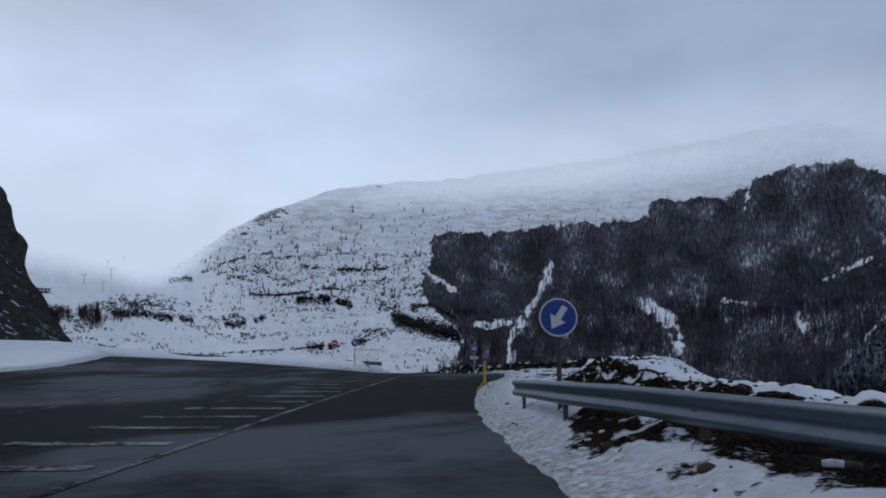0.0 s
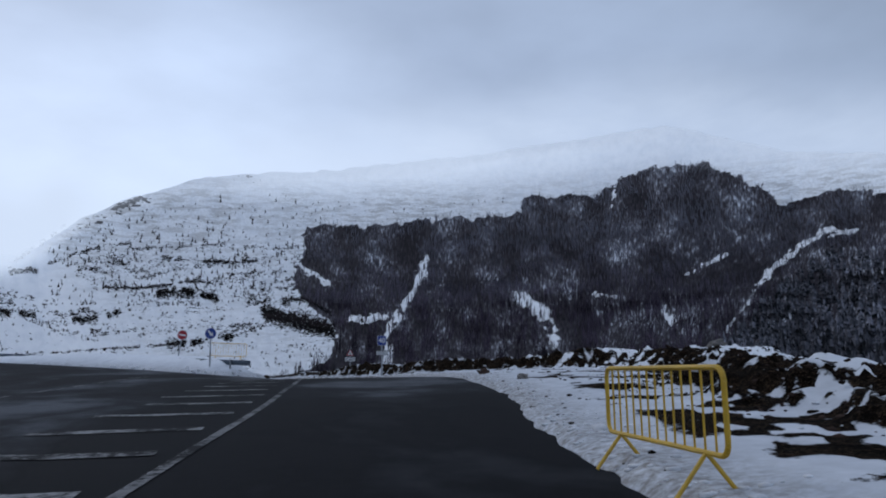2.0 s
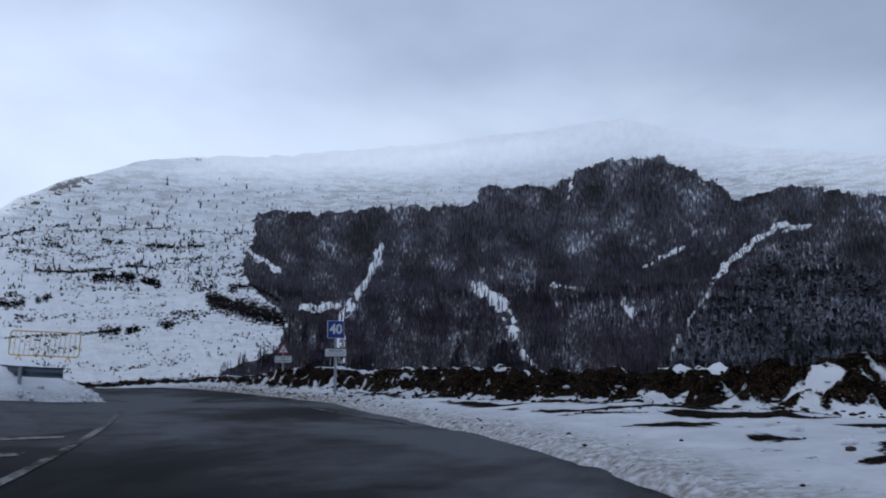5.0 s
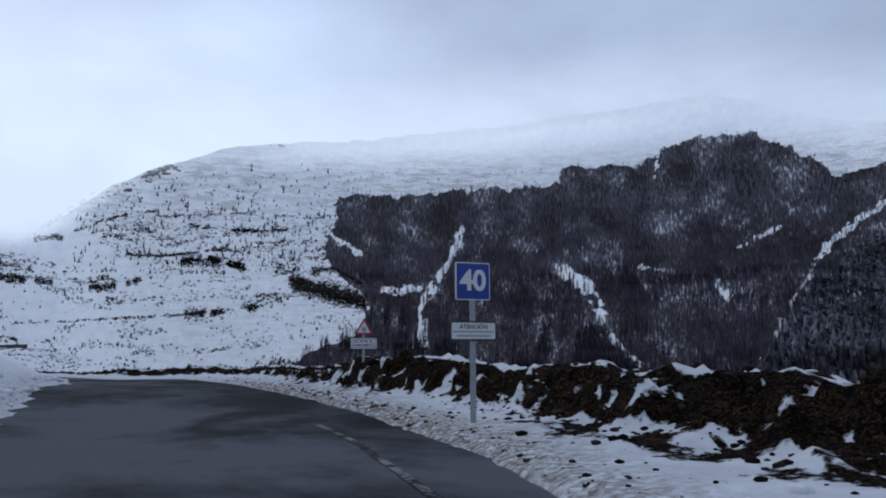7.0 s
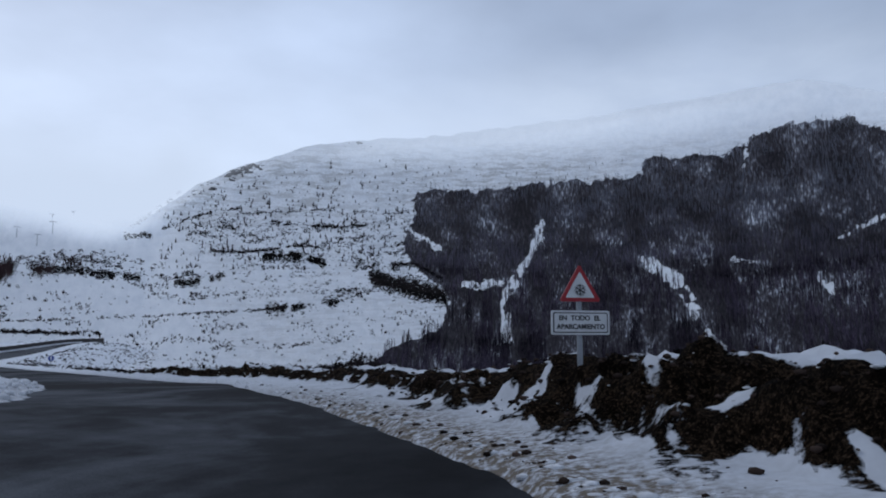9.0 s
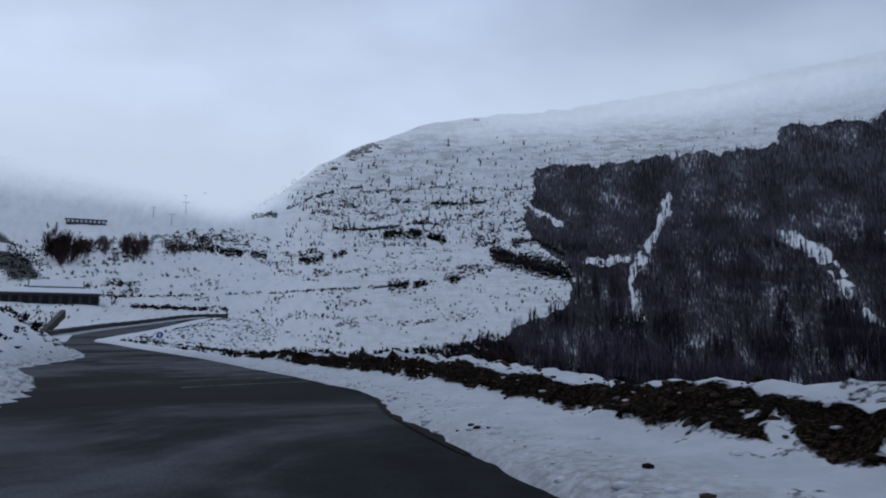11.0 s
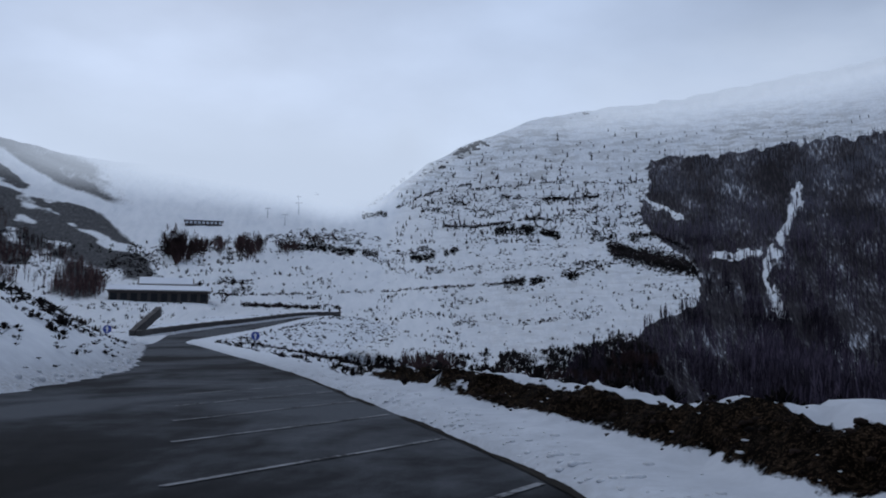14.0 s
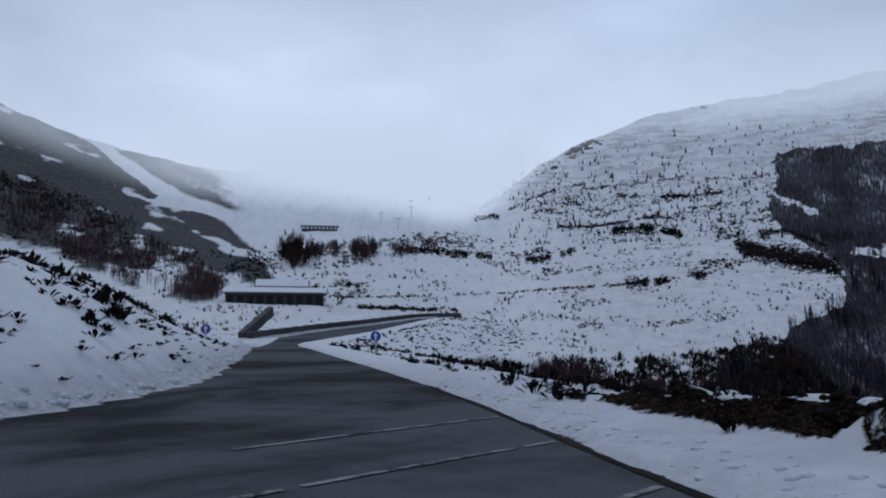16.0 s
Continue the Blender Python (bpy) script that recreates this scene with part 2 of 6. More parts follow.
def twig_material(name, dark, light, haze=0.0):
    """Bark that differs from stem to stem."""
    m, n, l, p = nodes_of(name)
    geo = n.new("ShaderNodeNewGeometry")
    c1 = ramp_node(n, l, geo.outputs["Random Per Island"], ((0.0, dark), (0.6, tuple(0.6 * a + 0.4 * b for a, b in zip(dark, light))), (1.0, tuple(0.3 * a + 0.7 * b for a, b in zip(dark, light)))))
    big = noise_node(n, l, 0.014, 4, 0.6, None, (0.4, 0.4, 1.9))
    shade = ramp_node(n, l, big.outputs["Fac"], ((0.40, (0.30, 0.275, 0.285)), (0.60, (1.5, 1.42, 1.5))))
    c1 = mix_node(n, l, 1.0, c1, shade, "MULTIPLY")
    crown = noise_node(n, l, 0.16, 3, 0.55, None, (1.0, 1.0, 0.22))
    c1 = mix_node(n, l, 1.0, c1, ramp_node(n, l, crown.outputs["Fac"], ((0.36, (0.55, 0.52, 0.55)), (0.64, (1.4, 1.35, 1.4)))), "MULTIPLY")
    if haze:
        # distance haze tinted into the twig colour: stems pale with height
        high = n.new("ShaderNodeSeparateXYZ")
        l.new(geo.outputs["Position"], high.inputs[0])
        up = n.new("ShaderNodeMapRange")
        up.inputs[1].default_value, up.inputs[2].default_value, up.inputs[4].default_value = 60.0, 270.0, haze
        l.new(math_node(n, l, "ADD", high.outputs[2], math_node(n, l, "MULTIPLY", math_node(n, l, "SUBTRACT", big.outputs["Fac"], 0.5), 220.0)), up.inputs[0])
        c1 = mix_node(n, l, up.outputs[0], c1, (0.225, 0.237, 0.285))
    l.new(c1, p.inputs["Base Color"])
    p.inputs["Roughness"].default_value = 0.95
    p.inputs["Specular IOR Level"].default_value = 0.1
    return m


def worn_paint(name, color, left):
    """Road paint rubbed through to the asphalt in patches."""
    m, n, l, p = nodes_of(name)
    co = n.new("ShaderNodeTexCoord").outputs["Object"]
    a, b = noise_node(n, l, 9.0, 8, 0.7, co), noise_node(n, l, 0.9, 4, 0.6, co)
    k = math_node(n, l, "ADD", a.outputs["Fac"], math_node(n, l, "MULTIPLY", math_node(n, l, "SUBTRACT", b.outputs["Fac"], 0.5), 1.1))
    keep = ramp_node(n, l, k, ((left - 0.10, (0, 0, 0)), (left + 0.10, (1, 1, 1))))
    l.new(mix_node(n, l, keep, (0.013, 0.013, 0.015), color), p.inputs["Base Color"])
    p.inputs["Roughness"].default_value, p.inputs["Specular IOR Level"].default_value = 0.85, 0.1
    return m


M_VERGE, M_MOUNT, M_ASPHALT = verge_material(), mountain_material(), asphalt_material()
M_LINE = worn_paint("worn_road_paint", (0.20, 0.20, 0.205), 0.50)
M_BAR = worn_paint("worn_hatching_paint", (0.27, 0.27, 0.275), 0.50)
M_BAY = worn_paint("worn_bay_paint", (0.27, 0.275, 0.29), 0.45)
M_EDGE_STRIP = simple("dark_edge", (0.016, 0.013, 0.011), 0.8, grain=12, vary=0.4, bump=0.3, spec=0.05)
M_STEEL = simple("galvanised_steel", (0.10, 0.125, 0.155), 0.42, 0.75, 14, 0.2)
M_POST = simple("grey_post_metal", (0.33, 0.35, 0.38), 0.5, 0.5, 18, 0.15)
M_RUST = simple("dark_rusty_post", (0.09, 0.06, 0.05), 0.7, 0.3, 25, 0.3)
M_BLUE = simple("sign_blue", (0.009, 0.042, 0.27), 0.35, grain=8, vary=0.12)
M_WHITE = simple("sign_white", (0.66, 0.67, 0.68), 0.4, grain=8, vary=0.05)
M_RED = simple("sign_red", (0.34, 0.012, 0.022), 0.4, grain=8, vary=0.12)
M_BLACK = simple("sign_black", (0.03, 0.03, 0.035), 0.5)
M_YELLOW = simple("yellow_paint", (0.62, 0.38, 0.03), 0.5, grain=12, vary=0.2)
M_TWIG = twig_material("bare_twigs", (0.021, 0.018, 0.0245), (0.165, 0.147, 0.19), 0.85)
M_BRUSH = twig_material("dark_brush", (0.008, 0.007, 0.007), (0.034, 0.029, 0.027))
M_CONIFER = twig_material("conifer_green", (0.004, 0.007, 0.008), (0.23, 0.26, 0.285))
M_ROCK = simple("dark_rock", (0.055, 0.05, 0.05), 0.85, grain=1.2, vary=0.5, bump=0.5)
M_EARTH = twig_material("brown_earth", (0.014, 0.011, 0.008), (0.15, 0.112, 0.083))
M_STONE = simple("grey_stone", (0.16, 0.15, 0.14), 0.85, grain=7, vary=0.4, bump=0.4)
M_SNOW = simple("clean_snow", (0.78, 0.81, 0.88), 0.8, grain=3, vary=0.07, bump=0.25, spec=0.25)
M_FROST = simple("frosted_window", (0.52, 0.56, 0.62), 0.3, grain=4, vary=0.1)
M_TIMBER = simple("dark_timber", (0.05, 0.042, 0.04), 0.8, grain=4, vary=0.3)
M_GLASS = simple("dark_window_glass", (0.016, 0.018, 0.022), 0.25, grain=4, vary=0.1, spec=0.2)


# ---- tools for building ----
def part(name, bm, material, parent=None, label=""):
    """Links a bmesh as one mesh object under a thing."""
    me = bpy.data.meshes.new(name)
    bm.to_mesh(me)
    bm.free()
    me.materials.append(material)
    ob = new(name, me)
    if parent is not None:
        ob.parent = parent
    if label:
        ob["label"] = label
    return ob


def sheet(name, verts, faces, material, smooth=True):
    me = bpy.data.meshes.new(name)
    me.from_pydata(verts, [], faces)
    me.materials.append(material)
    if smooth:
        me.shade_smooth()
    return new(name, me)


def attach(ob, key, values):
    ob.data.attributes.new(key, "FLOAT", "POINT").data.foreach_set("value", np.asarray(values, dtype=np.float32).ravel())


def box(bm, sx, sy, sz, m=Matrix(), bevel=0.0):
    made = bmesh.ops.create_cube(bm, size=1.0, matrix=m @ Matrix.Diagonal((sx, sy, sz, 1)))
    if bevel:
        edges = list({e for v in made["verts"] for e in v.link_edges})
        bmesh.ops.bevel(bm, geom=edges, offset=bevel, segments=2, affect="EDGES", profile=0.6)


def rod(bm, a, b, r, sides=8, r2=None):
    a, b = Vector(a), Vector(b)
    d = b - a
    m = Matrix.Translation((a + b) / 2) @ d.to_track_quat("Z", "Y").to_matrix().to_4x4()
    bmesh.ops.create_cone(bm, cap_ends=True, segments=sides, radius1=r, radius2=r if r2 is None else r2, depth=d.length, matrix=m)


def prism(bm, outline, y0, y1, m=Matrix()):
    """An outline in x, z thickened from y0 to y1."""
    front = [bm.verts.new(m @ Vector((x, y0, z))) for x, z in outline]
    back = [bm.verts.new(m @ Vector((x, y1, z))) for x, z in outline]
    bm.faces.new(front)
    bm.faces.new(back[::-1])
    k = len(outline)
    for i in range(k):
        bm.faces.new((front[i], back[i], back[(i + 1) % k], front[(i + 1) % k]))
    bmesh.ops.recalc_face_normals(bm, faces=bm.faces[:])


def empty(name, x, y, z, turn=0.0, **tags):
    ob = new(name)
    ob.empty_display_size = 0.2
    ob.matrix_world = pose(x, y, z, 0, 0, turn)
    return tagged(ob, **tags)


def letters(name, body, size, material, parent, x, y, z, spread=1.0):
    """Raised letters standing upright, facing -y of their thing."""
    cu = bpy.data.curves.new(name, "FONT")
    cu.body, cu.size, cu.extrude, cu.align_x, cu.align_y = body, size, 0.002, "CENTER", "CENTER"
    cu.space_character = spread
    cu.offset = 0.03 * size
    tmp = bpy.data.objects.new(name, cu)
    scene.collection.objects.link(tmp)
    me = bpy.data.meshes.new_from_object(tmp.evaluated_get(bpy.context.evaluated_depsgraph_get()))
    bpy.data.objects.remove(tmp)
    me.materials.clear()
    me.materials.append(material)
    # one object a character: loose pieces that overlap sideways belong together
    whole = bmesh.new()
    whole.from_mesh(me)
    left, groups = set(whole.faces), []
    while left:
        todo, piece = [left.pop()], []
        while todo:
            face = todo.pop()
            piece.append(face)
            for v in face.verts:
                for other in v.link_faces:
                    if other in left:
                        left.discard(other)
                        todo.append(other)
        xs = [v.co.x for face in piece for v in face.verts]
        groups.append([min(xs), max(xs), piece])
    groups.sort(key=lambda g: g[0])
    joined = []
    for g in groups:
        if joined and g[0] < joined[-1][1] - 0.25 * min(g[1] - g[0], joined[-1][1] - joined[-1][0]):
            joined[-1][1] = max(joined[-1][1], g[1])
            joined[-1][2] += g[2]
        else:
            joined.append(g)
    for g in joined:
        bm = bmesh.new()
        made = {}
        for face in g[2]:
            for v in face.verts:
                if v not in made:
                    made[v] = bm.verts.new(v.co)
            bm.faces.new([made[v] for v in face.verts])
        one = part(name, bm, material, parent)
        one.matrix_local = pose(x, y, z, 90, 0, 0)
    whole.free()


def fnoise(x, y, seed=0, octaves=4, rough=0.5):
    """Smooth value noise on arrays, about -1 to 1."""
    x, y = np.asarray(x, float), np.asarray(y, float)
    out, amp, total = np.zeros(np.broadcast(x, y).shape), 1.0, 0.0
    for o in range(octaves):
        xi, yi = np.floor(x).astype(np.int64), np.floor(y).astype(np.int64)
        fx, fy = x - xi, y - yi
        fx, fy = fx * fx * (3 - 2 * fx), fy * fy * (3 - 2 * fy)

        def h(a, b):
            k = (a * 374761393 + b * 668265263 + (seed + o * 17) * 1442695) & 0xFFFFFFFF
            k = ((k ^ (k >> 13)) * 1274126177) & 0xFFFFFFFF
            return ((k ^ (k >> 16)) & 0xFFFF) / 32767.5 - 1.0

        v = (h(xi, yi) * (1 - fx) + h(xi + 1, yi) * fx) * (1 - fy) + (h(xi, yi + 1) * (1 - fx) + h(xi + 1, yi + 1) * fx) * fy
        out, total, amp = out + v * amp, total + amp, amp * rough
        x, y = x * 2.03 + 11.7, y * 2.03 + 5.3
    return out / total


def smooth01(a, b, x):
    t = np.clip((np.asarray(x, float) - a) / (b - a), 0, 1)
    return t * t * (3 - 2 * t)


def curve_through(points, step):
    """A smooth line through points (Catmull-Rom), sampled at even steps."""
    p = np.array(points, float)
    p = np.vstack([2 * p[0] - p[1], p, 2 * p[-1] - p[-2]])
    out = []
    for i in range(1, len(p) - 2):
        for t in np.linspace(0, 1, 24, endpoint=False):
            a, b, c, d = p[i - 1:i + 3]
            out.append(0.5 * (2 * b + (c - a) * t + (2 * a - 5 * b + 4 * c - d) * t * t + (3 * b - a - 3 * c + d) * t ** 3))
    out.append(p[-2])
    out = np.array(out)
    s = np.concatenate([[0], np.cumsum(np.linalg.norm(np.diff(out, axis=0), axis=1))])
    at = np.arange(0, s[-1], step)
    return np.stack([np.interp(at, s, out[:, k]) for k in range(out.shape[1])], 1)


def nearest(x, y, line):
    """Distance to a sampled line, and which sample is nearest."""
    x, y = np.ravel(x), np.ravel(y)
    best, which = np.full(x.shape, 1e9), np.zeros(x.shape, int)
    for lo in range(0, len(line), 60):
        d = np.hypot(x[:, None] - line[None, lo:lo + 60, 0], y[:, None] - line[None, lo:lo + 60, 1])
        k = d.argmin(1)
        v = d[np.arange(len(x)), k]
        hit = v < best
        best[hit], which[hit] = v[hit], k[hit] + lo
    return best, which


def inside(x, y, ring):
    x, y = np.ravel(x), np.ravel(y)
    hit = np.zeros(x.shape, bool)
    j = len(ring) - 1
    for i in range(len(ring)):
        (xi, yi), (xj, yj) = ring[i], ring[j]
        if yi != yj:
            hit ^= ((yi > y) != (yj > y)) & (x < (xj - xi) * (y - yi) / (yj - yi) + xi)
        j = i
    return hit


# ---- the lie of the land near the road ----
GRADE_Y = [-34, -15.4, -10.5, -5.7, -0.7, 4.1, 8.4, 12.4, 16.2, 25, 34, 42, 50, 57, 60, 68, 77, 82, 87, 91.8, 96, 110, 130, 148, 156, 166, 182, 200, 212]
GRADE_Z = [-1.95, -1.49, -1.32, -1.18, -0.98, -0.81, -0.61, -0.43, -0.23, 0.18, 0.50, 0.55, 0.56, 0.50, 0.43, 0.52, 0.60, 0.53, 0.40, 0.23, 0.03, -0.12, -0.22, -0.12, 0.2, 0.7, 1.6, 2.65, 3.1]
# right edge of the asphalt, and its left edge round the junction
RIGHT = [(6.9, -36), (6.75, -14), (6.55, -8), (6.3, -3), (6.2, 0), (6.2, 5), (6.4, 9), (6.7, 13), (7.2, 16.5), (7.9, 20), (8.4, 24), (8.75, 28.5), (9.05, 33), (9.0, 38),
         (8.4, 43), (7.95, 47), (7.7, 51), (7.25, 54), (6.8, 56.6), (6.2, 60.2), (5.2, 63.8), (4.2, 66.8), (3.2, 69.4), (1.85, 73), (0.1, 77), (-1.7, 81.2), (-3.1, 85.5), (-4.9, 89.1), (-6.1, 91.5),
         (-8.0, 95.3), (-10.25, 99), (-13.2, 103.3), (-16.9, 108.8), (-20.2, 113.4), (-26, 121), (-34.8, 132), (-42, 140.8), (-48, 148), (-50, 154.3), (-51.4, 160.5),
         (-53.4, 171), (-59.2, 194.5), (-60.4, 205)]
LEFT = [(-60, -36), (-42, 2), (-27, 22), (-21.5, 33), (-21.5, 43), (-24, 53), (-25, 61), (-21.5, 65.5), (-16.5, 64.5), (-11, 60.5), (-6, 55.2), (-3.6, 51.8), (-1.2, 51.4), (0.5, 53.2), (0.0, 56.5), (-1.2, 60.5), (-2.6, 65.5),
        (-4.5, 73), (-6.0, 76.8), (-8.5, 82.5), (-12.5, 88.5), (-17, 94), (-20, 98), (-22.2, 103), (-24.6, 109), (-27.5, 114), (-31.5, 119.5), (-37.2, 127.4), (-43.5, 136),
        (-50, 144.5), (-54.8, 150.8), (-57.5, 158.8), (-59.8, 169.4), (-60.6, 180.7), (-62.6, 200), (-62.4, 209)]
R_LINE, L_LINE = curve_through(RIGHT, 0.3), curve_through(LEFT, 0.3)
ROAD_RING = [tuple(p) for p in R_LINE[::2]] + [tuple(p) for p in L_LINE[::-2]]


def road_z(x, y):
    """Height of the asphalt: along the drive, and rising to the left over the wide junction."""
    x, y = np.asarray(x, float), np.asarray(y, float)
    z = np.interp(y, GRADE_Y, GRADE_Z)
    z = (np.interp(y - 3, GRADE_Y, GRADE_Z) + z + np.interp(y + 3, GRADE_Y, GRADE_Z)) / 3
    left = np.clip(0.8 - x + y * 0.02, 0, 60)
    return z + 2.1 * np.tanh(left * 0.09 / 2.1) * smooth01(76, 64, y) * smooth01(28, 54, y)


# ---- road ----
def build_road():
    xs, ys = np.arange(-68, 14, 0.75), np.arange(-30, 214, 0.75)
    X, Y = np.meshgrid(xs, ys)
    ok = inside(X, Y, ROAD_RING).reshape(X.shape)
    d = np.minimum(nearest(X, Y, R_LINE)[0], nearest(X, Y, L_LINE)[0]).reshape(X.shape)
    ok |= d < 1.6
    Z = road_z(X, Y)
    idx = np.arange(X.size).reshape(X.shape)
    cell = ok[:-1, :-1] & ok[1:, :-1] & ok[:-1, 1:] & ok[1:, 1:]
    q = np.stack([idx[:-1, :-1], idx[:-1, 1:], idx[1:, 1:], idx[1:, :-1]], -1)[cell]
    used, inv = np.unique(q, return_inverse=True)
    v = np.stack([X.ravel(), Y.ravel(), Z.ravel()], 1)[used]
    ob = sheet("road", v.tolist(), inv.reshape(-1, 4).tolist(), M_ASPHALT)
    return tagged(ob, "dark damp asphalt road with paler dried sweeps", "road", kind="structure")


def painted(name, points, width, broken=0.0, seed=0, label="worn white painted road line", paint=None):
    """A thin worn band of paint lying on the asphalt."""
    line = curve_through(points, 0.2)
    t = np.gradient(line, axis=0)
    t /= np.linalg.norm(t, axis=1)[:, None]
    nrm = np.stack([-t[:, 1], t[:, 0]], 1)
    rng = np.random.default_rng(seed)
    v, f = [], []
    for i in range(len(line) - 1):
        if rng.random() < broken:
            continue
        k = len(v)
        w0, w1 = width * (0.42 + 0.1 * rng.random()), width * (0.42 + 0.1 * rng.random())
        for p, s in ((line[i], w0), (line[i + 1], w1)):
            m_ = nrm[i]
            for sgn in (-1, 1):
                x, y = p + m_ * s * sgn
                v.append((x, y, float(road_z(x, y)) + 0.012))
        f.append((k, k + 1, k + 3, k + 2))
    ob = sheet(name, v, f, paint or M_LINE, False)
    return tagged(ob, label, "road marking", kind="structure")


# ---- verges: ploughed snow, a bank of earth on the valley side ----
BERM = [(12.5, -34), (11.8, -5), (12.0, 5), (12.6, 13), (13.8, 20), (16.5, 26), (18, 31), (18, 37), (16, 42), (13.6, 46), (11.9, 49), (11.0, 52.5), (10.4, 56.5), (9.8, 60.5),
        (8.4, 65), (6.8, 68.2), (5.4, 71.5), (4.1, 74.6), (2.6, 78), (1.2, 81.3), (-0.2, 84.6), (-1.7, 88.3), (-3.5, 91.6), (-5.3, 95.2), (-7.5, 99.5), (-9.9, 103), (-12.8, 107),
        (-17, 112.6), (-22.5, 121), (-30.5, 132), (-38, 141.2), (-43.8, 149), (-46, 155), (-47.4, 161.5), (-49, 171), (-55, 195), (-56.2, 205)]
BERM_LINE = curve_through(BERM, 0.3)


def verge_height(x, y):
    """Snow and earth on the valley side of the road, and how much of it is bare."""
    shape = np.shape(x)
    x, y = np.ravel(x), np.ravel(y)
    dr, _ = nearest(x, y, R_LINE)
    dr = np.where(inside(x, y, ROAD_RING), -dr, dr)
    db, kb = nearest(x, y, BERM_LINE)
    g = np.gradient(BERM_LINE, axis=0)[kb]
    rel = np.stack([x, y], 1) - BERM_LINE[kb]
    side = np.sign(g[:, 0] * rel[:, 1] - g[:, 1] * rel[:, 0]) * -1  # positive beyond the bank
    beyond = db * side
    n1, n2, n3 = fnoise(x * 0.5, y * 0.5, 3), fnoise(x * 1.7, y * 1.7, 4), fnoise(x * 5, y * 5, 5)
    base = road_z(x, y)
    edge = dr + n2 * 0.13 + n3 * 0.06
    snow = -0.12 + 0.26 * smooth01(-0.25, 0.35, edge) + 0.10 * smooth01(0.3, 1.6, dr) * (1 + n1) + 0.03 * n2
    tall = np.interp(y, [-20, 6, 14, 22, 30, 40, 48, 58, 62, 66, 69, 72, 76, 82, 88, 92, 96, 100, 104, 110, 120], [0.25, 0.35, 0.55, 0.65, 0.65, 0.7, 0.7, 0.7, 0.65, 0.85, 0.65, 0.42, 0.36, 0.38, 0.46, 0.56, 0.62, 0.6, 0.44, 0.15, 0.02])
    tall = tall * (1 + 0.22 * fnoise(x * 0.23, y * 0.23, 8, 2) + 0.16 * n1)
    wide = np.interp(y, [0, 34, 48, 63, 79, 104], [3.0, 2.9, 2.3, 1.5, 1.3, 1.1])
    n4 = fnoise(x * 2.9, y * 2.9, 6, 3, 0.6)
    face = np.interp(y, [0, 28, 42, 52, 60, 66, 72, 82, 92], [2.3, 2.2, 1.7, 1.2, 1.3, 1.5, 0.95, 0.82, 0.92])
    s = beyond + face * (0.30 * n1 + 0.30 * n2 + 0.22 * n4)
    mound = tall * smooth01(-face - 0.35, -0.1, s) * (1 - 0.45 * smooth01(1.5, 6, s)) * smooth01(0.0, 1.2, dr)
    mound = mound + 0.42 * np.exp(-((x - 8.4) / 1.9) ** 2 - ((y + 3.3) / 7.5) ** 2) * smooth01(0.2, 1.2, dr)
    rough = np.clip(mound, 0, 0.5) * (0.30 * n2 + 0.34 * n4 + 0.16 * n3)
    dip = -0.16 * smooth01(0.8, 2.4, dr) * smooth01(75, 85, y)
    drop = np.clip(beyond - 0.8, 0, None)
    drop = -np.interp(y, [120, 135], [0.5, 0.2]) * drop - np.interp(y, [120, 135], [0.012, 0.004]) * drop ** 2
    z = base + snow + mound + rough + dip + np.maximum(drop, -40)
    patch = fnoise(x * 1.9, y * 1.9, 23, 4, 0.65)
    broken = 0.45 * smooth01(0.15, -0.25, fnoise(x * 0.5, y * 0.5, 21, 2)) * smooth01(66, 58, y)
    dark = smooth01(-face - 0.25, -face + 0.2, s) * smooth01(0.02 + 0.9 * broken, -0.2 + 0.6 * broken, s) * smooth01(114, 108, y)
    cover = np.clip(dark * (0.95 + np.interp(y, [51, 57, 70, 78], [2.4, 3.0, 3.0, 2.2]) * np.clip(patch + np.interp(y, [10, 40, 50, 58, 70, 78, 84, 104], [0.0, 0.0, 0.12, -0.06, -0.09, 0.10, 0.32, 0.25]) + 0.4 * smooth01(-0.65 * face, -0.4 * face, s) * smooth01(48, 56, y), -1, 0)), 0, 1)
    # earth thrown forward from the foot of the bank
    spray = smooth01(-face - np.interp(y, [50, 58], [2.9, 1.9]), -face + 0.2, s) * smooth01(0.0, 0.18, fnoise(x * 1.5, y * 1.5, 24, 4, 0.65)) * smooth01(35, 40, y) * smooth01(110, 102, y) * smooth01(0.5, 1.0, dr)
    cover = np.maximum(cover, spray * np.interp(y, [52, 60, 70, 80, 86], [0.85, 0.7, 0.7, 0.4, 0.15]))
    # bare patches of turf on the flat between the road and the bank
    flat = smooth01(1.0, 2.0, dr) * smooth01(-0.7, -1.2, beyond / np.maximum(wide, 1)) * smooth01(14, 20, y) * smooth01(52, 47, y)
    cover = np.maximum(cover, flat * smooth01(0.0, 0.14, fnoise(x * 0.45, y * 0.8, 33, 4, 0.6)) * 0.85)
    cover = np.maximum(cover, 1.0 * np.exp(-((x - 9.0) / 1.3) ** 2 - ((y + 5.8) / 4.5) ** 2) * smooth01(-0.25, 0.1, fnoise(x * 0.9, y * 0.9, 39, 3)))
    cover = np.maximum(cover, 1.1 * np.exp(-((x - 7.8) / 0.9) ** 2 - ((y + 6.0) / 3.5) ** 2) * smooth01(-0.05, 0.2, fnoise(x * 1.3, y * 1.3, 40, 4, 0.6)))
    near = smooth01(0.7, 1.8, dr) * smooth01(-22, -18, y) * smooth01(32, 26, y) * smooth01(-0.3, -0.8, beyond / np.maximum(wide, 1))
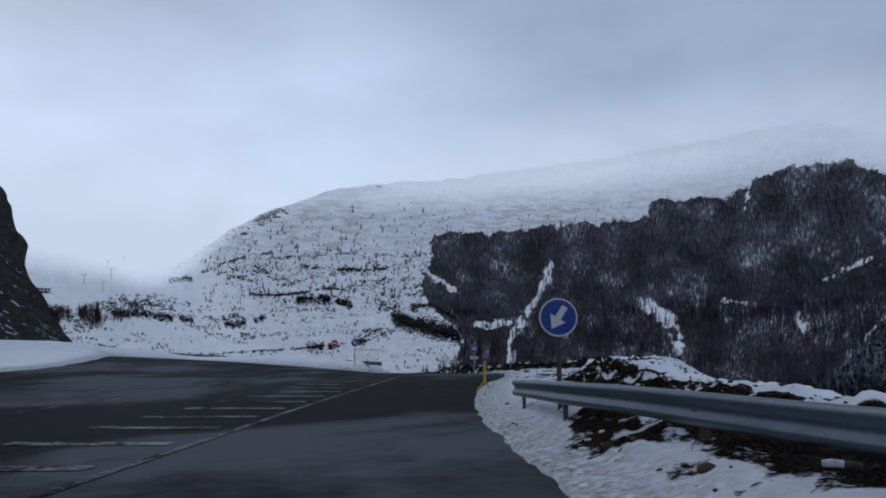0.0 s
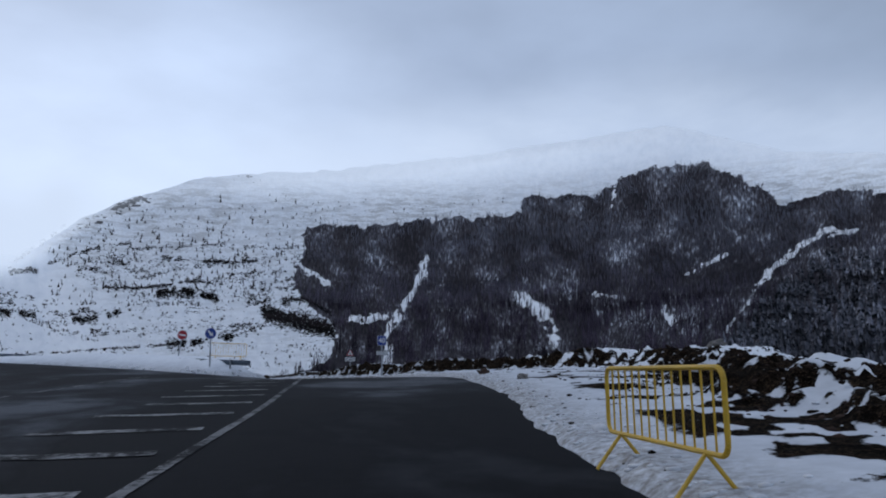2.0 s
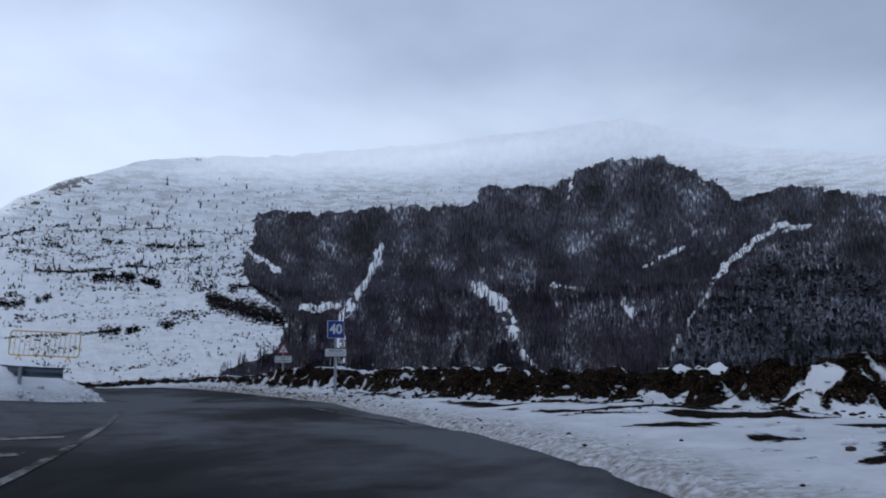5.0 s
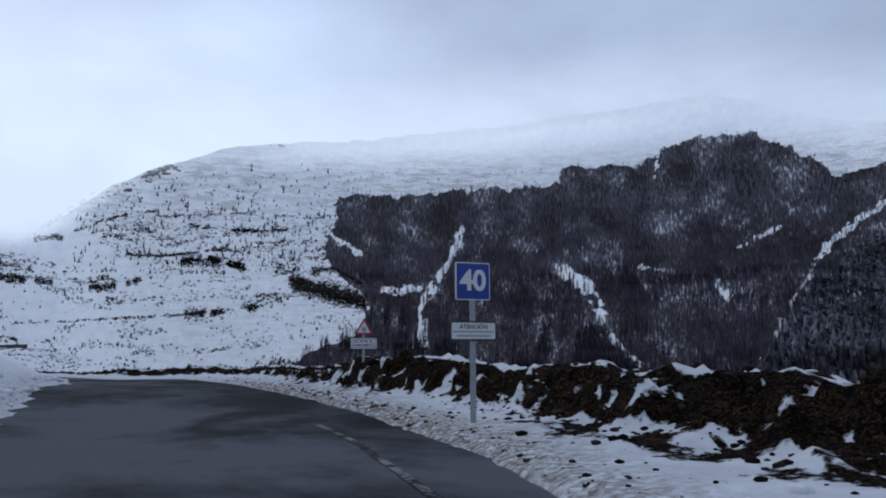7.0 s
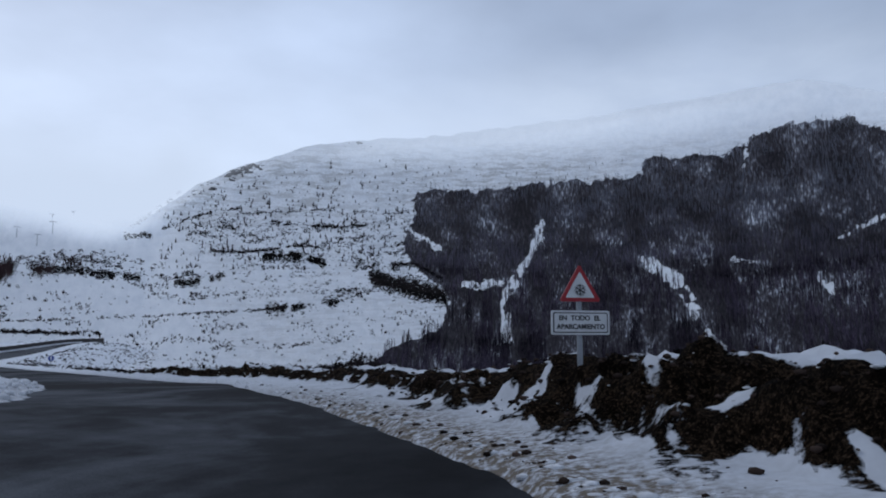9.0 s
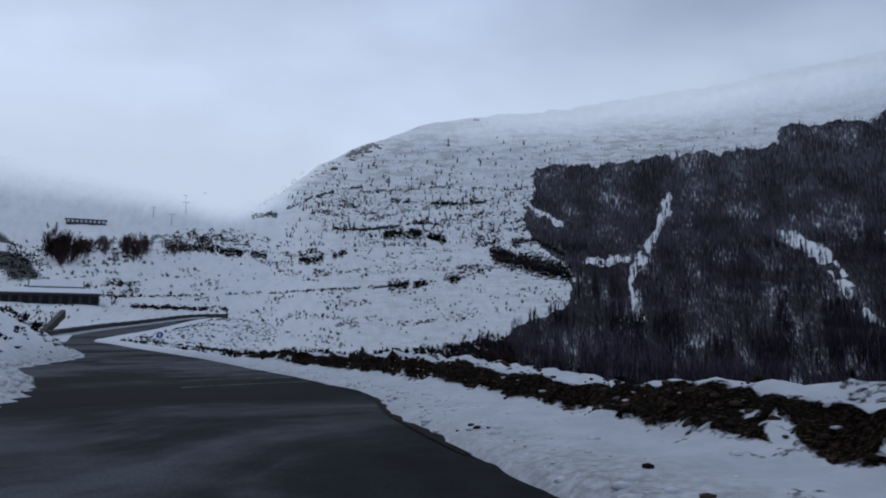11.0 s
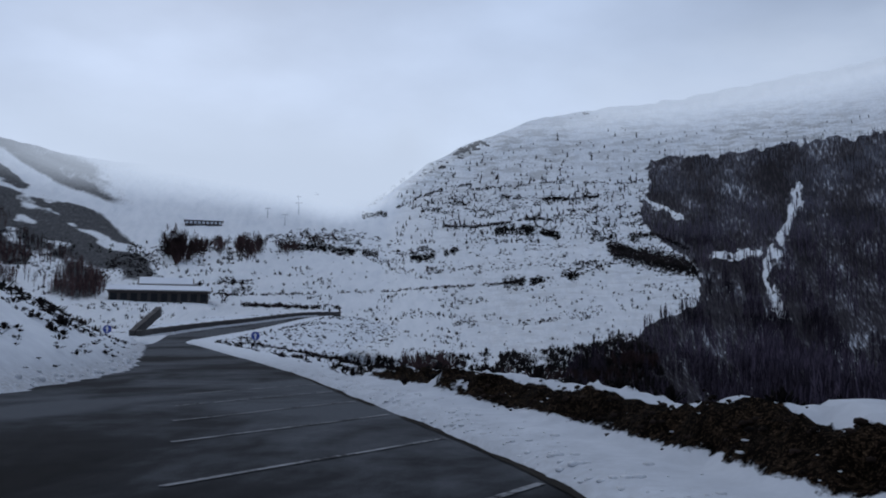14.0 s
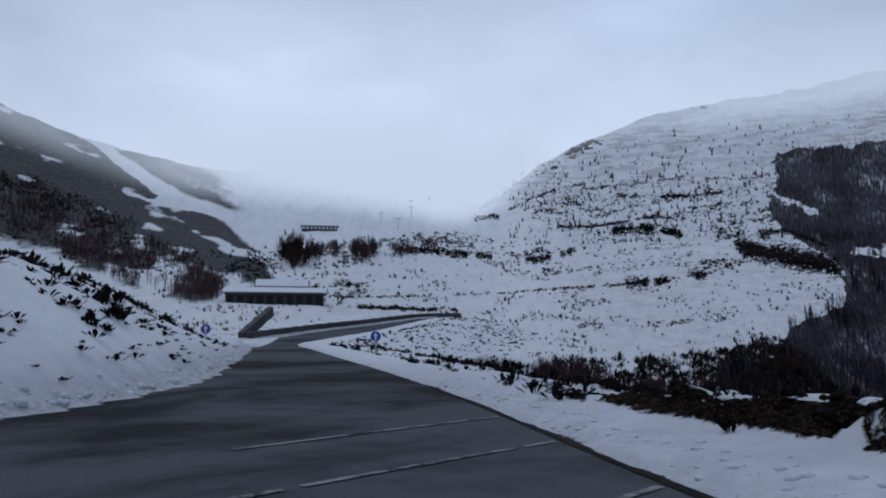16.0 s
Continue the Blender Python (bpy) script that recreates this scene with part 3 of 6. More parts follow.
    cover = np.maximum(cover, near * smooth01(0.0, 0.16, fnoise(x * 0.7, y * 1.0, 38, 4, 0.65)) * 0.9)
    cover = np.where(beyond > wide * 1.2, 0.12 + 0.25 * n1, cover)
    grit = smooth01(1.3, 0.0, np.abs(dr - 0.15)) * np.interp(y, [20, 50, 58, 70, 80], [0.75, 0.9, 1.25, 1.2, 0.15]) + 0.35 * smooth01(2.4, 0.6, dr) * smooth01(46, 56, y) * smooth01(78, 70, y)
    return z.reshape(shape), cover.reshape(shape), grit.reshape(shape)


def verge_clean(x, y):
    """Fresh snow away from the plough."""
    d = nearest(x, y, R_LINE)[0].reshape(np.shape(x))
    return np.maximum(0.15 * smooth01(74, 84, y) + 0.7 * smooth01(112, 128, y), 0.85 * smooth01(4.5, 7.0, d))


def build_verge():
    """A finely shaped strip along the valley side."""
    line = curve_through(RIGHT, 0.28)
    line = line[(line[:, 1] > -22) & (line[:, 1] < 206)]
    t = np.gradient(line, axis=0)
    t /= np.linalg.norm(t, axis=1)[:, None]
    for _ in range(40):
        t[1:-1] = (t[:-2] + t[1:-1] + t[2:]) / 3
    nrm = np.stack([t[:, 1], -t[:, 0]], 1)
    nrm /= np.linalg.norm(nrm, axis=1)[:, None]
    off = np.concatenate([np.linspace(-0.6, 1.0, 14)[:-1], np.linspace(1.0, 10, 66)[:-1], np.linspace(10, 13, 10)[:-1], np.linspace(13, 60, 26)])
    reach = np.interp(line[:, 1], [110, 126], [1.0, 0.22])[:, None]
    X = line[:, None, 0] + nrm[:, None, 0] * off[None] * reach
    Y = line[:, None, 1] + nrm[:, None, 1] * off[None] * reach
    Z, cover, grit = verge_height(X, Y)
    a, b = X.shape
    idx = np.arange(a * b).reshape(a, b)
    q = np.stack([idx[:-1, :-1], idx[:-1, 1:], idx[1:, 1:], idx[1:, :-1]], -1).reshape(-1, 4)
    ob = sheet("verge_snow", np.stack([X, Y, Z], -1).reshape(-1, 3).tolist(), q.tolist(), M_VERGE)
    attach(ob, "cover", cover)
    attach(ob, "grit", grit)
    attach(ob, "clean", verge_clean(X, Y))
    return tagged(ob, "ploughed snow verge with a bank of bare earth", "snow verge", kind="structure")


def left_height(x, y):
    """The uphill side: a low snow island at the junction, then a steep snowy bank."""
    shape = np.shape(x)
    x, y = np.ravel(x), np.ravel(y)
    dl, k = nearest(x, y, L_LINE)
    dl = np.where(inside(x, y, ROAD_RING), -dl, dl)
    n1, n2, n3 = fnoise(x * 0.4, y * 0.4, 13), fnoise(x * 1.5, y * 1.5, 14), fnoise(x * 4, y * 4, 15)
    edge = dl + n2 * 0.18 + n3 * 0.06
    z = road_z(x, y) - 0.12 + 0.28 * smooth01(-0.25, 0.4, edge) + 0.05 * n2 + 0.12 * smooth01(0.3, 2, dl) * n1
    isle = smooth01(0.2, 2.6, dl) * smooth01(50, 53, y) * smooth01(88, 74, y) * 0.9
    steep = np.clip(dl - 0.4, 0, None)
    rise = np.interp(y, [82, 88, 93, 99, 107, 120, 126, 130, 138], [0.02, 0.10, 0.3, 0.58, 0.70, 0.68, 0.54, 0.42, 0.4])
    crown = np.interp(y, [82, 88, 93, 99, 107, 113, 120, 126, 131, 138], [0.4, 0.7, 2.6, 4.2, 5.0, 5.0, 4.1, 2.4, 1.0, 0.2]) * (1 + 0.10 * n1)
    run_up = steep * rise
    bank = crown * np.tanh(run_up / crown) - 0.04 * np.clip(steep - 8, 0, 60)
    z = z + isle + bank * (1 + 0.08 * n1)
    cover = smooth01(0.42, 0.62, fnoise(x * 1.1, y * 1.1, 44, 3)) * smooth01(1.5, 4, dl) * 0.8 * smooth01(88, 96, y)
    crest = smooth01(0.75, 1.0, bank / crown)
    cover = np.clip(cover + 0.3 * crest * (n1 > 0), 0, 1)
    grit = smooth01(0.8, 0.0, np.abs(dl - 0.2)) * 0.5
    return z.reshape(shape), cover.reshape(shape), grit.reshape(shape)


def build_left_bank():
    xs, ys = np.arange(-98, 3, 0.5), np.arange(8, 208, 0.5)
    X, Y = np.meshgrid(xs, ys)
    Z, cover, grit = left_height(X, Y)
    dl = nearest(X, Y, L_LINE)[0].reshape(X.shape)
    ins = inside(X, Y, ROAD_RING).reshape(X.shape)
    ok = ~ins | (dl < 1.0)
    right_of = (X > np.interp(Y, [0, 50, 54, 66, 78, 96, 112, 130, 140, 148, 156, 166, 180, 195, 208], [2, 4, 3.5, 1.5, -4, -13, -23, -36.5, -44.5, -51, -53.5, -55, -58.5, -61, -62]))
    ok &= ~(right_of & ~ins)
    idx = np.arange(X.size).reshape(X.shape)
    cell = ok[:-1, :-1] & ok[1:, :-1] & ok[:-1, 1:] & ok[1:, 1:]
    q = np.stack([idx[:-1, :-1], idx[:-1, 1:], idx[1:, 1:], idx[1:, :-1]], -1)[cell]
    used, inv = np.unique(q, return_inverse=True)
    v = np.stack([X.ravel(), Y.ravel(), Z.ravel()], 1)[used]
    ob = sheet("uphill_bank", v.tolist(), inv.reshape(-1, 4).tolist(), M_VERGE)
    attach(ob, "cover", cover.ravel()[used])
    attach(ob, "grit", grit.ravel()[used])
    attach(ob, "clean", smooth01(0.5, 2.0, dl.ravel()[used]) * 0.95)
    return tagged(ob, "snow-covered bank rising beside the road", "snow bank", kind="structure")


# ---- the mountains all round, seen from the drive ----
EYE = np.array([3.0, 50.0, 1.5])
SKY_AZ = [-180, -110, -75, -56, -52.8, -50, -47, -44, -41.4, -36.8, -32, -26.3, -22.5, -20.6, -18.3, -15.7, -13.3, -9.3, -5, 0.6, 5.5, 11.9, 17, 24, 27.5, 32, 36, 40, 45, 60, 110, 180]
SKY_EL = [9, 14, 15.6, 14.4, 13.4, 12.4, 11.6, 11.0, 10.6, 10.4, 10.2, 9.8, 9.1, 9.2, 11.1, 12.6, 13.5, 14.7, 15.1, 15.5, 16.1, 16.6, 17.3, 18.0, 18.2, 16.8, 15.4, 14.8, 13.8, 12, 10, 9]
BASE_AZ = [-180, -75, -56, -45, -40, -30, -20, -10, 0, 10, 45, 100, 180]
BASE_EL = [-2, 3, 1.2, -0.6, -0.9, -0.9, -2.8, -3.6, -5, -7, -9, -9, -2]
NEAR_R = [120, 90, 85, 95, 100, 105, 118, 122, 122, 115, 100, 95, 120]
FAR_AZ = [-180, -110, -75, -56, -49, -43, -36, -30, -22, -18, -10, 0, 25, 40, 60, 110, 180]
FAR_R = [900, 560, 460, 460, 530, 730, 870, 900, 980, 1120, 1540, 1890, 2100, 1820, 1330, 1120, 980]


def land(az, el):
    """The place on the mountainside at a bearing and an elevation, in degrees, from the middle of the drive."""
    az, el = np.asarray(az, float), np.asarray(el, float)
    e0, e1 = np.interp(az, BASE_AZ, BASE_EL), np.interp(az, SKY_AZ, SKY_EL)
    u = np.clip((el - e0) / (e1 - e0), 0, 1.0)
    r0, r1 = np.interp(az, BASE_AZ, NEAR_R), np.interp(az, FAR_AZ, FAR_R)
    r = r0 * (r1 / r0) ** (u ** 0.7)
    r = r * (1 + 0.035 * fnoise(az * 0.35, el * 0.5, 51, 4))
    a = np.radians(az + np.interp(az, [-50, -28, -14, -5, -1, 8, 18, 23, 34, 45], [0.6, 0.7, 1.0, 0.75, 0.6, 0.2, -0.5, -0.45, -0.8, -1.2]))
    el = el + np.interp(az, [-50, -28, -14, -5, 0, 8, 18, 23, 34], [0.1, 0.1, 0.1, 0.3, 0.25, 0.2, 0.0, -0.2, -0.25])
    el2 = el + 0.16 * fnoise(az * 0.9, el * 0.9, 52, 4) * u
    return np.stack([EYE[0] + r * np.sin(a), EYE[1] + r * np.cos(a), EYE[2] + r * np.tan(np.radians(el2))], -1)


# where the beech woods stand: their upper edge by bearing, and the clearings in them
WOOD_AZ = [-3.2, -2.0, 2, 7, 11, 15.6, 17, 22.2, 24, 26, 30.2, 34, 35.6, 37, 39.5, 45, 60]
WOOD_EL = [8.0, 11.5, 11.3, 11.8, 12.0, 12.2, 13.6, 13.6, 14.9, 15.3, 15.2, 13.5, 11.6, 12.0, 12.6, 11.2, 10]


def band(az, el, points, half, soft=0.25):
    """Nearness (1 inside, 0 outside) to a line of (bearing, elevation) with a half width."""
    p = curve_through(points, 0.15)
    d = nearest(np.ravel(az), np.ravel(el), p)[0].reshape(np.shape(az))
    return smooth01(half * (1 + soft), half * (1 - soft), d)


def woods(az, el, cut=1.0):
    az, el = np.asarray(az, float), np.asarray(el, float)
    a0, e0 = az, el
    az = a0 + 0.42 * fnoise(a0 * 0.9, e0 * 0.9, 58, 2) + 0.34 * fnoise(a0 * 3.2, e0 * 3.2, 57, 3, 0.6)
    el = e0 + 0.30 * fnoise(a0 * 0.9 + 40, e0 * 0.9, 59, 2) + 0.30 * fnoise(a0 * 3.2 + 40, e0 * 3.2, 56, 3, 0.6)
    j = 0.25 * fnoise(az * 1.2, el * 1.2, 61, 3)
    top = np.interp(az, WOOD_AZ, WOOD_EL)
    left = np.interp(el, [-9, -2.6, -1.7, -0.2, 1.5, 3.4, 4.0, 5.0, 5.8, 6.8, 9.0, 11.4], [-16, -9, -5.5, -2.9, 0.9, 1.0, 1.1, -0.7, -1.6, -2.9, -1.9, -1.5])
    w = smooth01(0.12, -0.12, el - top + j * 0.6) * smooth01(-0.25, 0.25, az - left + j)
    clear = band(az, el, [(8.4, 9.0), (7.5, 6.8), (6.4, 4.9), (5.6, 3.4), (5.3, 2.2), (5.5, 0.3)], 0.33, 0.85)
    clear = np.maximum(clear, band(az, el, [(2.2, 4.4), (4.0, 4.5), (6.2, 4.7)], 0.24, 0.85))
    clear = np.maximum(clear, band(az, el, [(16.3, 5.9), (17.9, 5.2), (18.9, 3.8), (19.5, 2.6)], 0.42, 0.85))
    clear = np.maximum(clear, band(az, el, [(20.4, 1.2), (21.3, 0.0), (22.2, -0.8)], 0.2, 0.85))
    clear = np.maximum(clear, band(az, el, [(22.3, 6.3), (23.8, 6.1)], 0.13, 0.85))
    clear = np.maximum(clear, band(az, el, [(29.6, 7.6), (30.8, 8.4), (31.8, 8.6)], 0.26, 0.85) * (fnoise(az * 3, el * 3, 66) > -0.2))
    clear = np.maximum(clear, band(az, el, [(27.6, 5.2), (28.3, 4.0)], 0.17, 0.85))
    clear = np.maximum(clear, band(az, el, [(-2.3, 8.6), (-0.6, 7.6), (0.4, 7.2)], 0.2, 0.85))
    clear = np.maximum(clear, band(az, el, [(22.9, 12.4), (23.6, 14.4)], 0.12, 0.85))
    clear = np.maximum(clear, band(az, el, [(31.0, -0.5), (32.5, 3.0), (35.0, 7.2), (38.0, 9.6), (40.5, 9.3)], 0.2, 0.85) * (0.6 + 0.4 * smooth01(6.0, 8.0, el)))
    clear = clear * smooth01(-0.48, -0.2, fnoise(a0 * 2.2, e0 * 1.2, 67, 3))
    return np.clip(w - cut * clear, 0, 1)


def conifer_knoll(az, el):
    """The dark knoll of snow-dusted conifers low on the right-hand slope."""
    t = np.interp(az, [31, 33, 36, 38.5, 41, 45, 50, 60], [-2, 2.6, 6.5, 8.6, 8.2, 6.0, 4, 3])
    return (np.asarray(el) < t - 0.3) & (np.asarray(az) > 31.5)


def build_mountains():
    az = np.concatenate([np.linspace(-180, -62, 60)[:-1], np.linspace(-62, 50, 900)[:-1], np.linspace(50, 180, 60)])
    u = np.linspace(0, 1, 160)
    e0, e1 = np.interp(az, BASE_AZ, BASE_EL), np.interp(az, SKY_AZ, SKY_EL)
    A = np.repeat(az[:, None], len(u), 1)
    E = e0[:, None] + (e1 - e0)[:, None] * u[None]
    P = land(A, E)
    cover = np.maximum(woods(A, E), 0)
    bare = np.clip(0.85 + 0.6 * fnoise(A * 0.16, E * 0.4, 71, 3), 0, 1) * smooth01(16.2, 13.0, E) * smooth01(-22, -18, A + 0.6 * (E - 9)) * (0.5 + 0.5 * smooth01(7.5, 10.5, E))
    heath = left_bare(A, E)
    back = P[:, -1] + (P[:, -1] - np.array([EYE[0], EYE[1], P[0, 0, 2]])) * np.array([0.5, 0.5, 0.0]) + np.array([0, 0, -30.0])
    foot = P[:, 0] + np.array([0, 0, -25.0])
    P = np.concatenate([foot[:, None], P, back[:, None]], 1)
    pad = lambda a: np.concatenate([a[:, :1], a, a[:, -1:]], 1)
    cover, bare, heath = pad(cover), pad(bare), pad(heath)
    n, k = P.shape[:2]
    idx = np.arange(n * k).reshape(n, k)
    q = np.stack([idx[:-1, :-1], idx[1:, :-1], idx[1:, 1:], idx[:-1, 1:]], -1).reshape(-1, 4)
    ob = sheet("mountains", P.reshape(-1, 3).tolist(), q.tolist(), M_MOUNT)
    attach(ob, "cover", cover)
    attach(ob, "bare", bare)
    attach(ob, "heath", heath)
    AE = np.stack([pad(A), pad(E), np.zeros((n, k))], -1)
    ob.data.attributes.new("lay", "FLOAT_VECTOR", "POINT").data.foreach_set("vector", AE.astype(np.float32).ravel())
    return tagged(ob, "snow-covered mountains with woods and dry grass showing through", "mountain", kind="structure")


def wood_top(az):
    return np.interp(az, [-54, -47.8, -43.5, -40.1, -38, -36], [9.6, 7.8, 6.2, 4.3, 3.1, 2.2])


def wood_foot(az):
    return np.interp(az, [-54, -46.4, -41.6, -38, -36], [6.3, 4.3, 2.3, 1.4, 1.0])


def left_bare(az, el):
    """The dark heather slope on the uphill side, crossed by a white ski run."""
    top = np.interp(az, [-75, -52.8, -49.9, -47, -44.9, -41.5, -38.8, -35.8, -34.2, -33], [20, 13.5, 12.6, 11.5, 10.2, 8.3, 6.9, 4.5, 2.9, 2.0])
    low = np.interp(az, [-75, -49.8, -47, -43.9, -39.8, -35], [6.0, 5.0, 4.5, 4.3, 4.0, 2.4])
    wob = 0.5 * fnoise(az * 0.8, el * 1.4, 79, 3)
    b = smooth01(-32.5, -35, az) * smooth01(0.3, -0.3, el - top + 0.4 * wob) * smooth01(-0.4, 0.5, el - low + wob)
    run = band(az, el, [(-47.4, 11.9), (-45.3, 10.3), (-43.4, 9.0), (-41.5, 8.0), (-38.5, 7.2), (-36, 7.0)], 0.30)
    over = np.interp(az, [-48, -45, -41.5, -38, -35], [11.6, 10.3, 8.3, 7.3, 7.0])
    far = smooth01(0.0, 0.5, el - over) * smooth01(-48, -46.5, az) * smooth01(-36.5, -39.5, az + 0.8 * (el - 8)) * (0.8 + 0.7 * fnoise(az * 0.7 + el * 0.8, el * 1.2, 77, 3))
    bald = smooth01(0.18, 0.42, fnoise(az * 0.7 + el * 1.1, el * 1.3, 78, 3)) * 0.9
    thick = smooth01(0.4, -0.2, el - wood_top(az) + wob) * smooth01(-0.2, 0.4, el - wood_foot(az) + wob) * smooth01(-35.5, -37, az) * smooth01(-0.3, 0.1, fnoise(az * 0.8 + el * 0.9, el * 1.4, 41, 3))
    return np.clip(np.maximum(np.maximum(b * 1.15 - run * 1.5 - bald, far - run), 0.95 * thick), 0, 1.2)


def build_ground():
    """One sheet under everything, out to the horizon."""
    r = np.concatenate([np.linspace(0, 160, 90)[:-1], np.geomspace(160, 4000, 26)])
    a = np.linspace(0, 2 * math.pi, 121)
    X, Y = EYE[0] + np.outer(r, np.sin(a)), EYE[1] + np.outer(r, np.cos(a))
    dr = nearest(X, Y, BERM_LINE)[0].reshape(X.shape)
    right = X > np.interp(Y, [p[1] for p in BERM], [p[0] for p in BERM])
    Z = road_z(X, np.clip(Y, -20, 170)) * smooth01(120, 80, np.hypot(X, Y - 50)) - 1.0 - np.where(right, np.clip(dr, 0, 70) * 0.85, 0)
    Z = np.minimum(Z, 2.0) - smooth01(90, 180, np.hypot(X - 3, Y - 50)) * 14
    k, n = X.shape
    idx = np.arange(k * n).reshape(k, n)
    q = np.stack([idx[:-1, :-1], idx[1:, :-1], idx[1:, 1:], idx[:-1, 1:]], -1).reshape(-1, 4)
    ob = sheet("ground", np.stack([X, Y, Z], -1).reshape(-1, 3).tolist(), q.tolist(), M_VERGE)
    attach(ob, "cover", np.full(X.size, 0.1))
    attach(ob, "grit", np.zeros(X.size))
    attach(ob, "clean", np.ones(X.size))
    return tagged(ob, "snow-covered valley ground", "ground", kind="structure")


build_ground()
build_mountains()
build_road()
build_verge()
build_left_bank()


# ---- woods and brush, as masses nobody could count ----
def tree_template(rng, height, branches, spread, lean=0.06, forks=2):
    """A bare tree: tapered trunk and thin rising limbs. Returns vertices and triangles."""
    v, f = [], []

    def spike(a, b, r0, r1):
        a, b = np.array(a, float), np.array(b, float)
        d = b - a
        d /= np.linalg.norm(d)
        s = np.cross(d, (0.3, 0.5, 0.8))
        s /= np.linalg.norm(s)
        t = np.cross(d, s)
        k = len(v)
        for c, r in ((a, r0), (b, r1)):
            for i in range(3):
                w = 2 * math.pi * i / 3
                v.append(c + r * (s * math.cos(w) + t * math.sin(w)))
        for i in range(3):
            j = (i + 1) % 3
            f.extend(((k + i, k + j, k + 3 + j), (k + i, k + 3 + j, k + 3 + i)))

    top = np.array([rng.normal() * lean, rng.normal() * lean, 1.0]) * height * 0.8
    spike((0, 0, -0.3), top, 0.026 * height, 0.008 * height)
    for i in range(branches):
        h = 0.22 + 0.75 * (i + rng.random()) / branches
        a = top * h / 0.8 * 0.8
        w = i * 2.4 + rng.random()
        reach = spread * height * (1.15 - h) * (0.6 + 0.5 * rng.random())
        b = a + np.array([math.cos(w) * reach, math.sin(w) * reach, height * (0.20 + 0.22 * rng.random())])
        spike(a, b, 0.015 * height, 0.005 * height)
        for _ in range(forks):
            m_ = a + (b - a) * (0.45 + 0.3 * rng.random())
            c = m_ + np.array([rng.normal() * 0.35 * reach, rng.normal() * 0.35 * reach, height * 0.12])
            spike(m_, c, 0.010 * height, 0.004 * height)
    return np.array(v), np.array(f)


def clump_template(rng, spikes, flat=0.7, thick=0.15):
    """A low bush: many short stems fanning out of one root."""
    v, f = [], []
    for _ in range(spikes):
        w, out = rng.random() * 6.28, rng.random()
        tip = np.array([math.cos(w) * out, math.sin(w) * out, (0.35 + 0.65 * rng.random()) * (1.1 - out * flat)])
        root = np.array([math.cos(w) * out * 0.35, math.sin(w) * out * 0.35, -0.1])
        s = np.array([-math.sin(w), math.cos(w), 0.2]) * thick
        t = np.array([math.cos(w), math.sin(w), 0.5]) * thick
        k = len(v)
        m_ = root * 0.3 + tip * 0.7
        v.extend((root, m_ - s, m_ + s, m_ + t, tip))
        f.extend(((k, k + 1, k + 2), (k, k + 2, k + 3), (k, k + 3, k + 1), (k + 4, k + 2, k + 1), (k + 4, k + 3, k + 2), (k + 4, k + 1, k + 3)))
    return np.array(v), np.array(f)


def conifer_template(rng):
    """A narrow conifer: trunk and ragged tiers of drooping boughs."""
    v, f = [], []
    for tier in range(6):
        z0, z1, r = tier * 0.15 + 0.06, tier * 0.15 + 0.30, 0.26 * (1 - tier / 6.6)
        k, n = len(v), 9
        v.append((0, 0, z1))
        for i in range(n):
            w = 6.283 * i / n + tier
            q = r * (0.55 + 0.75 * rng.random()) if i % 2 else r * (0.5 + 0.2 * rng.random())
            v.append((math.cos(w) * q, math.sin(w) * q, z0 - 0.05 * rng.random()))
        for i in range(n):
            f.append((k, k + 1 + i, k + 1 + (i + 1) % n))
    k = len(v)
    for z, r in ((-0.05, 0.03), (0.9, 0.008)):
        for i in range(3):
            v.append((math.cos(i * 2.1) * r, math.sin(i * 2.1) * r, z))
    for i in range(3):
        j = (i + 1) % 3
        f.extend(((k + i, k + j, k + 3 + j), (k + i, k + 3 + j, k + 3 + i)))
    return np.array(v), np.array(f)


def scatter(name, templates, places, sizes, material, rng, label, category, squash=1.0):
    """Many turned and scaled copies of templates joined in one mesh."""
    V, F, base = [], [], 0
    which = rng.integers(0, len(templates), len(places))
    for ti, (tv, tf) in enumerate(templates):
        sel = np.where(which == ti)[0]
        if not len(sel):
            continue
        w = rng.random(len(sel)) * 6.283
        c, s = np.cos(w), np.sin(w)
        k = sizes[sel]
        x = (tv[None, :, 0] * c[:, None] - tv[None, :, 1] * s[:, None]) * k[:, None]
        y = (tv[None, :, 0] * s[:, None] + tv[None, :, 1] * c[:, None]) * k[:, None]
        z = tv[None, :, 2] * (k * squash)[:, None]
        p = np.stack([x, y, z], -1) + places[sel][:, None]
        V.append(p.reshape(-1, 3))
        F.append((tf[None] + (np.arange(len(sel)) * len(tv))[:, None, None] + base).reshape(-1, 3))
        base += p.shape[0] * p.shape[1]
    V, F = np.concatenate(V), np.concatenate(F)
    me = bpy.data.meshes.new(name)
    me.vertices.add(len(V))
    me.vertices.foreach_set("co", V.astype(np.float32).ravel())
    me.loops.add(F.size)
    me.loops.foreach_set("vertex_index", F.astype(np.int32).ravel())
    me.polygons.add(len(F))
    me.polygons.foreach_set("loop_start", np.arange(0, F.size, 3, dtype=np.int32))
    me.update(calc_edges=True)
    me.materials.append(material)
    return tagged(new(name, me), label, category, kind="stuff")


def pick(rng, count, az, el, weight):
    """Random bearings and elevations, kept by a weight from 0 to 1."""
    a, e = az[0] + rng.random(count) * (az[1] - az[0]), el[0] + rng.random(count) * (el[1] - el[0])
    keep = rng.random(count) < weight(a, e)
    return a[keep], e[keep]


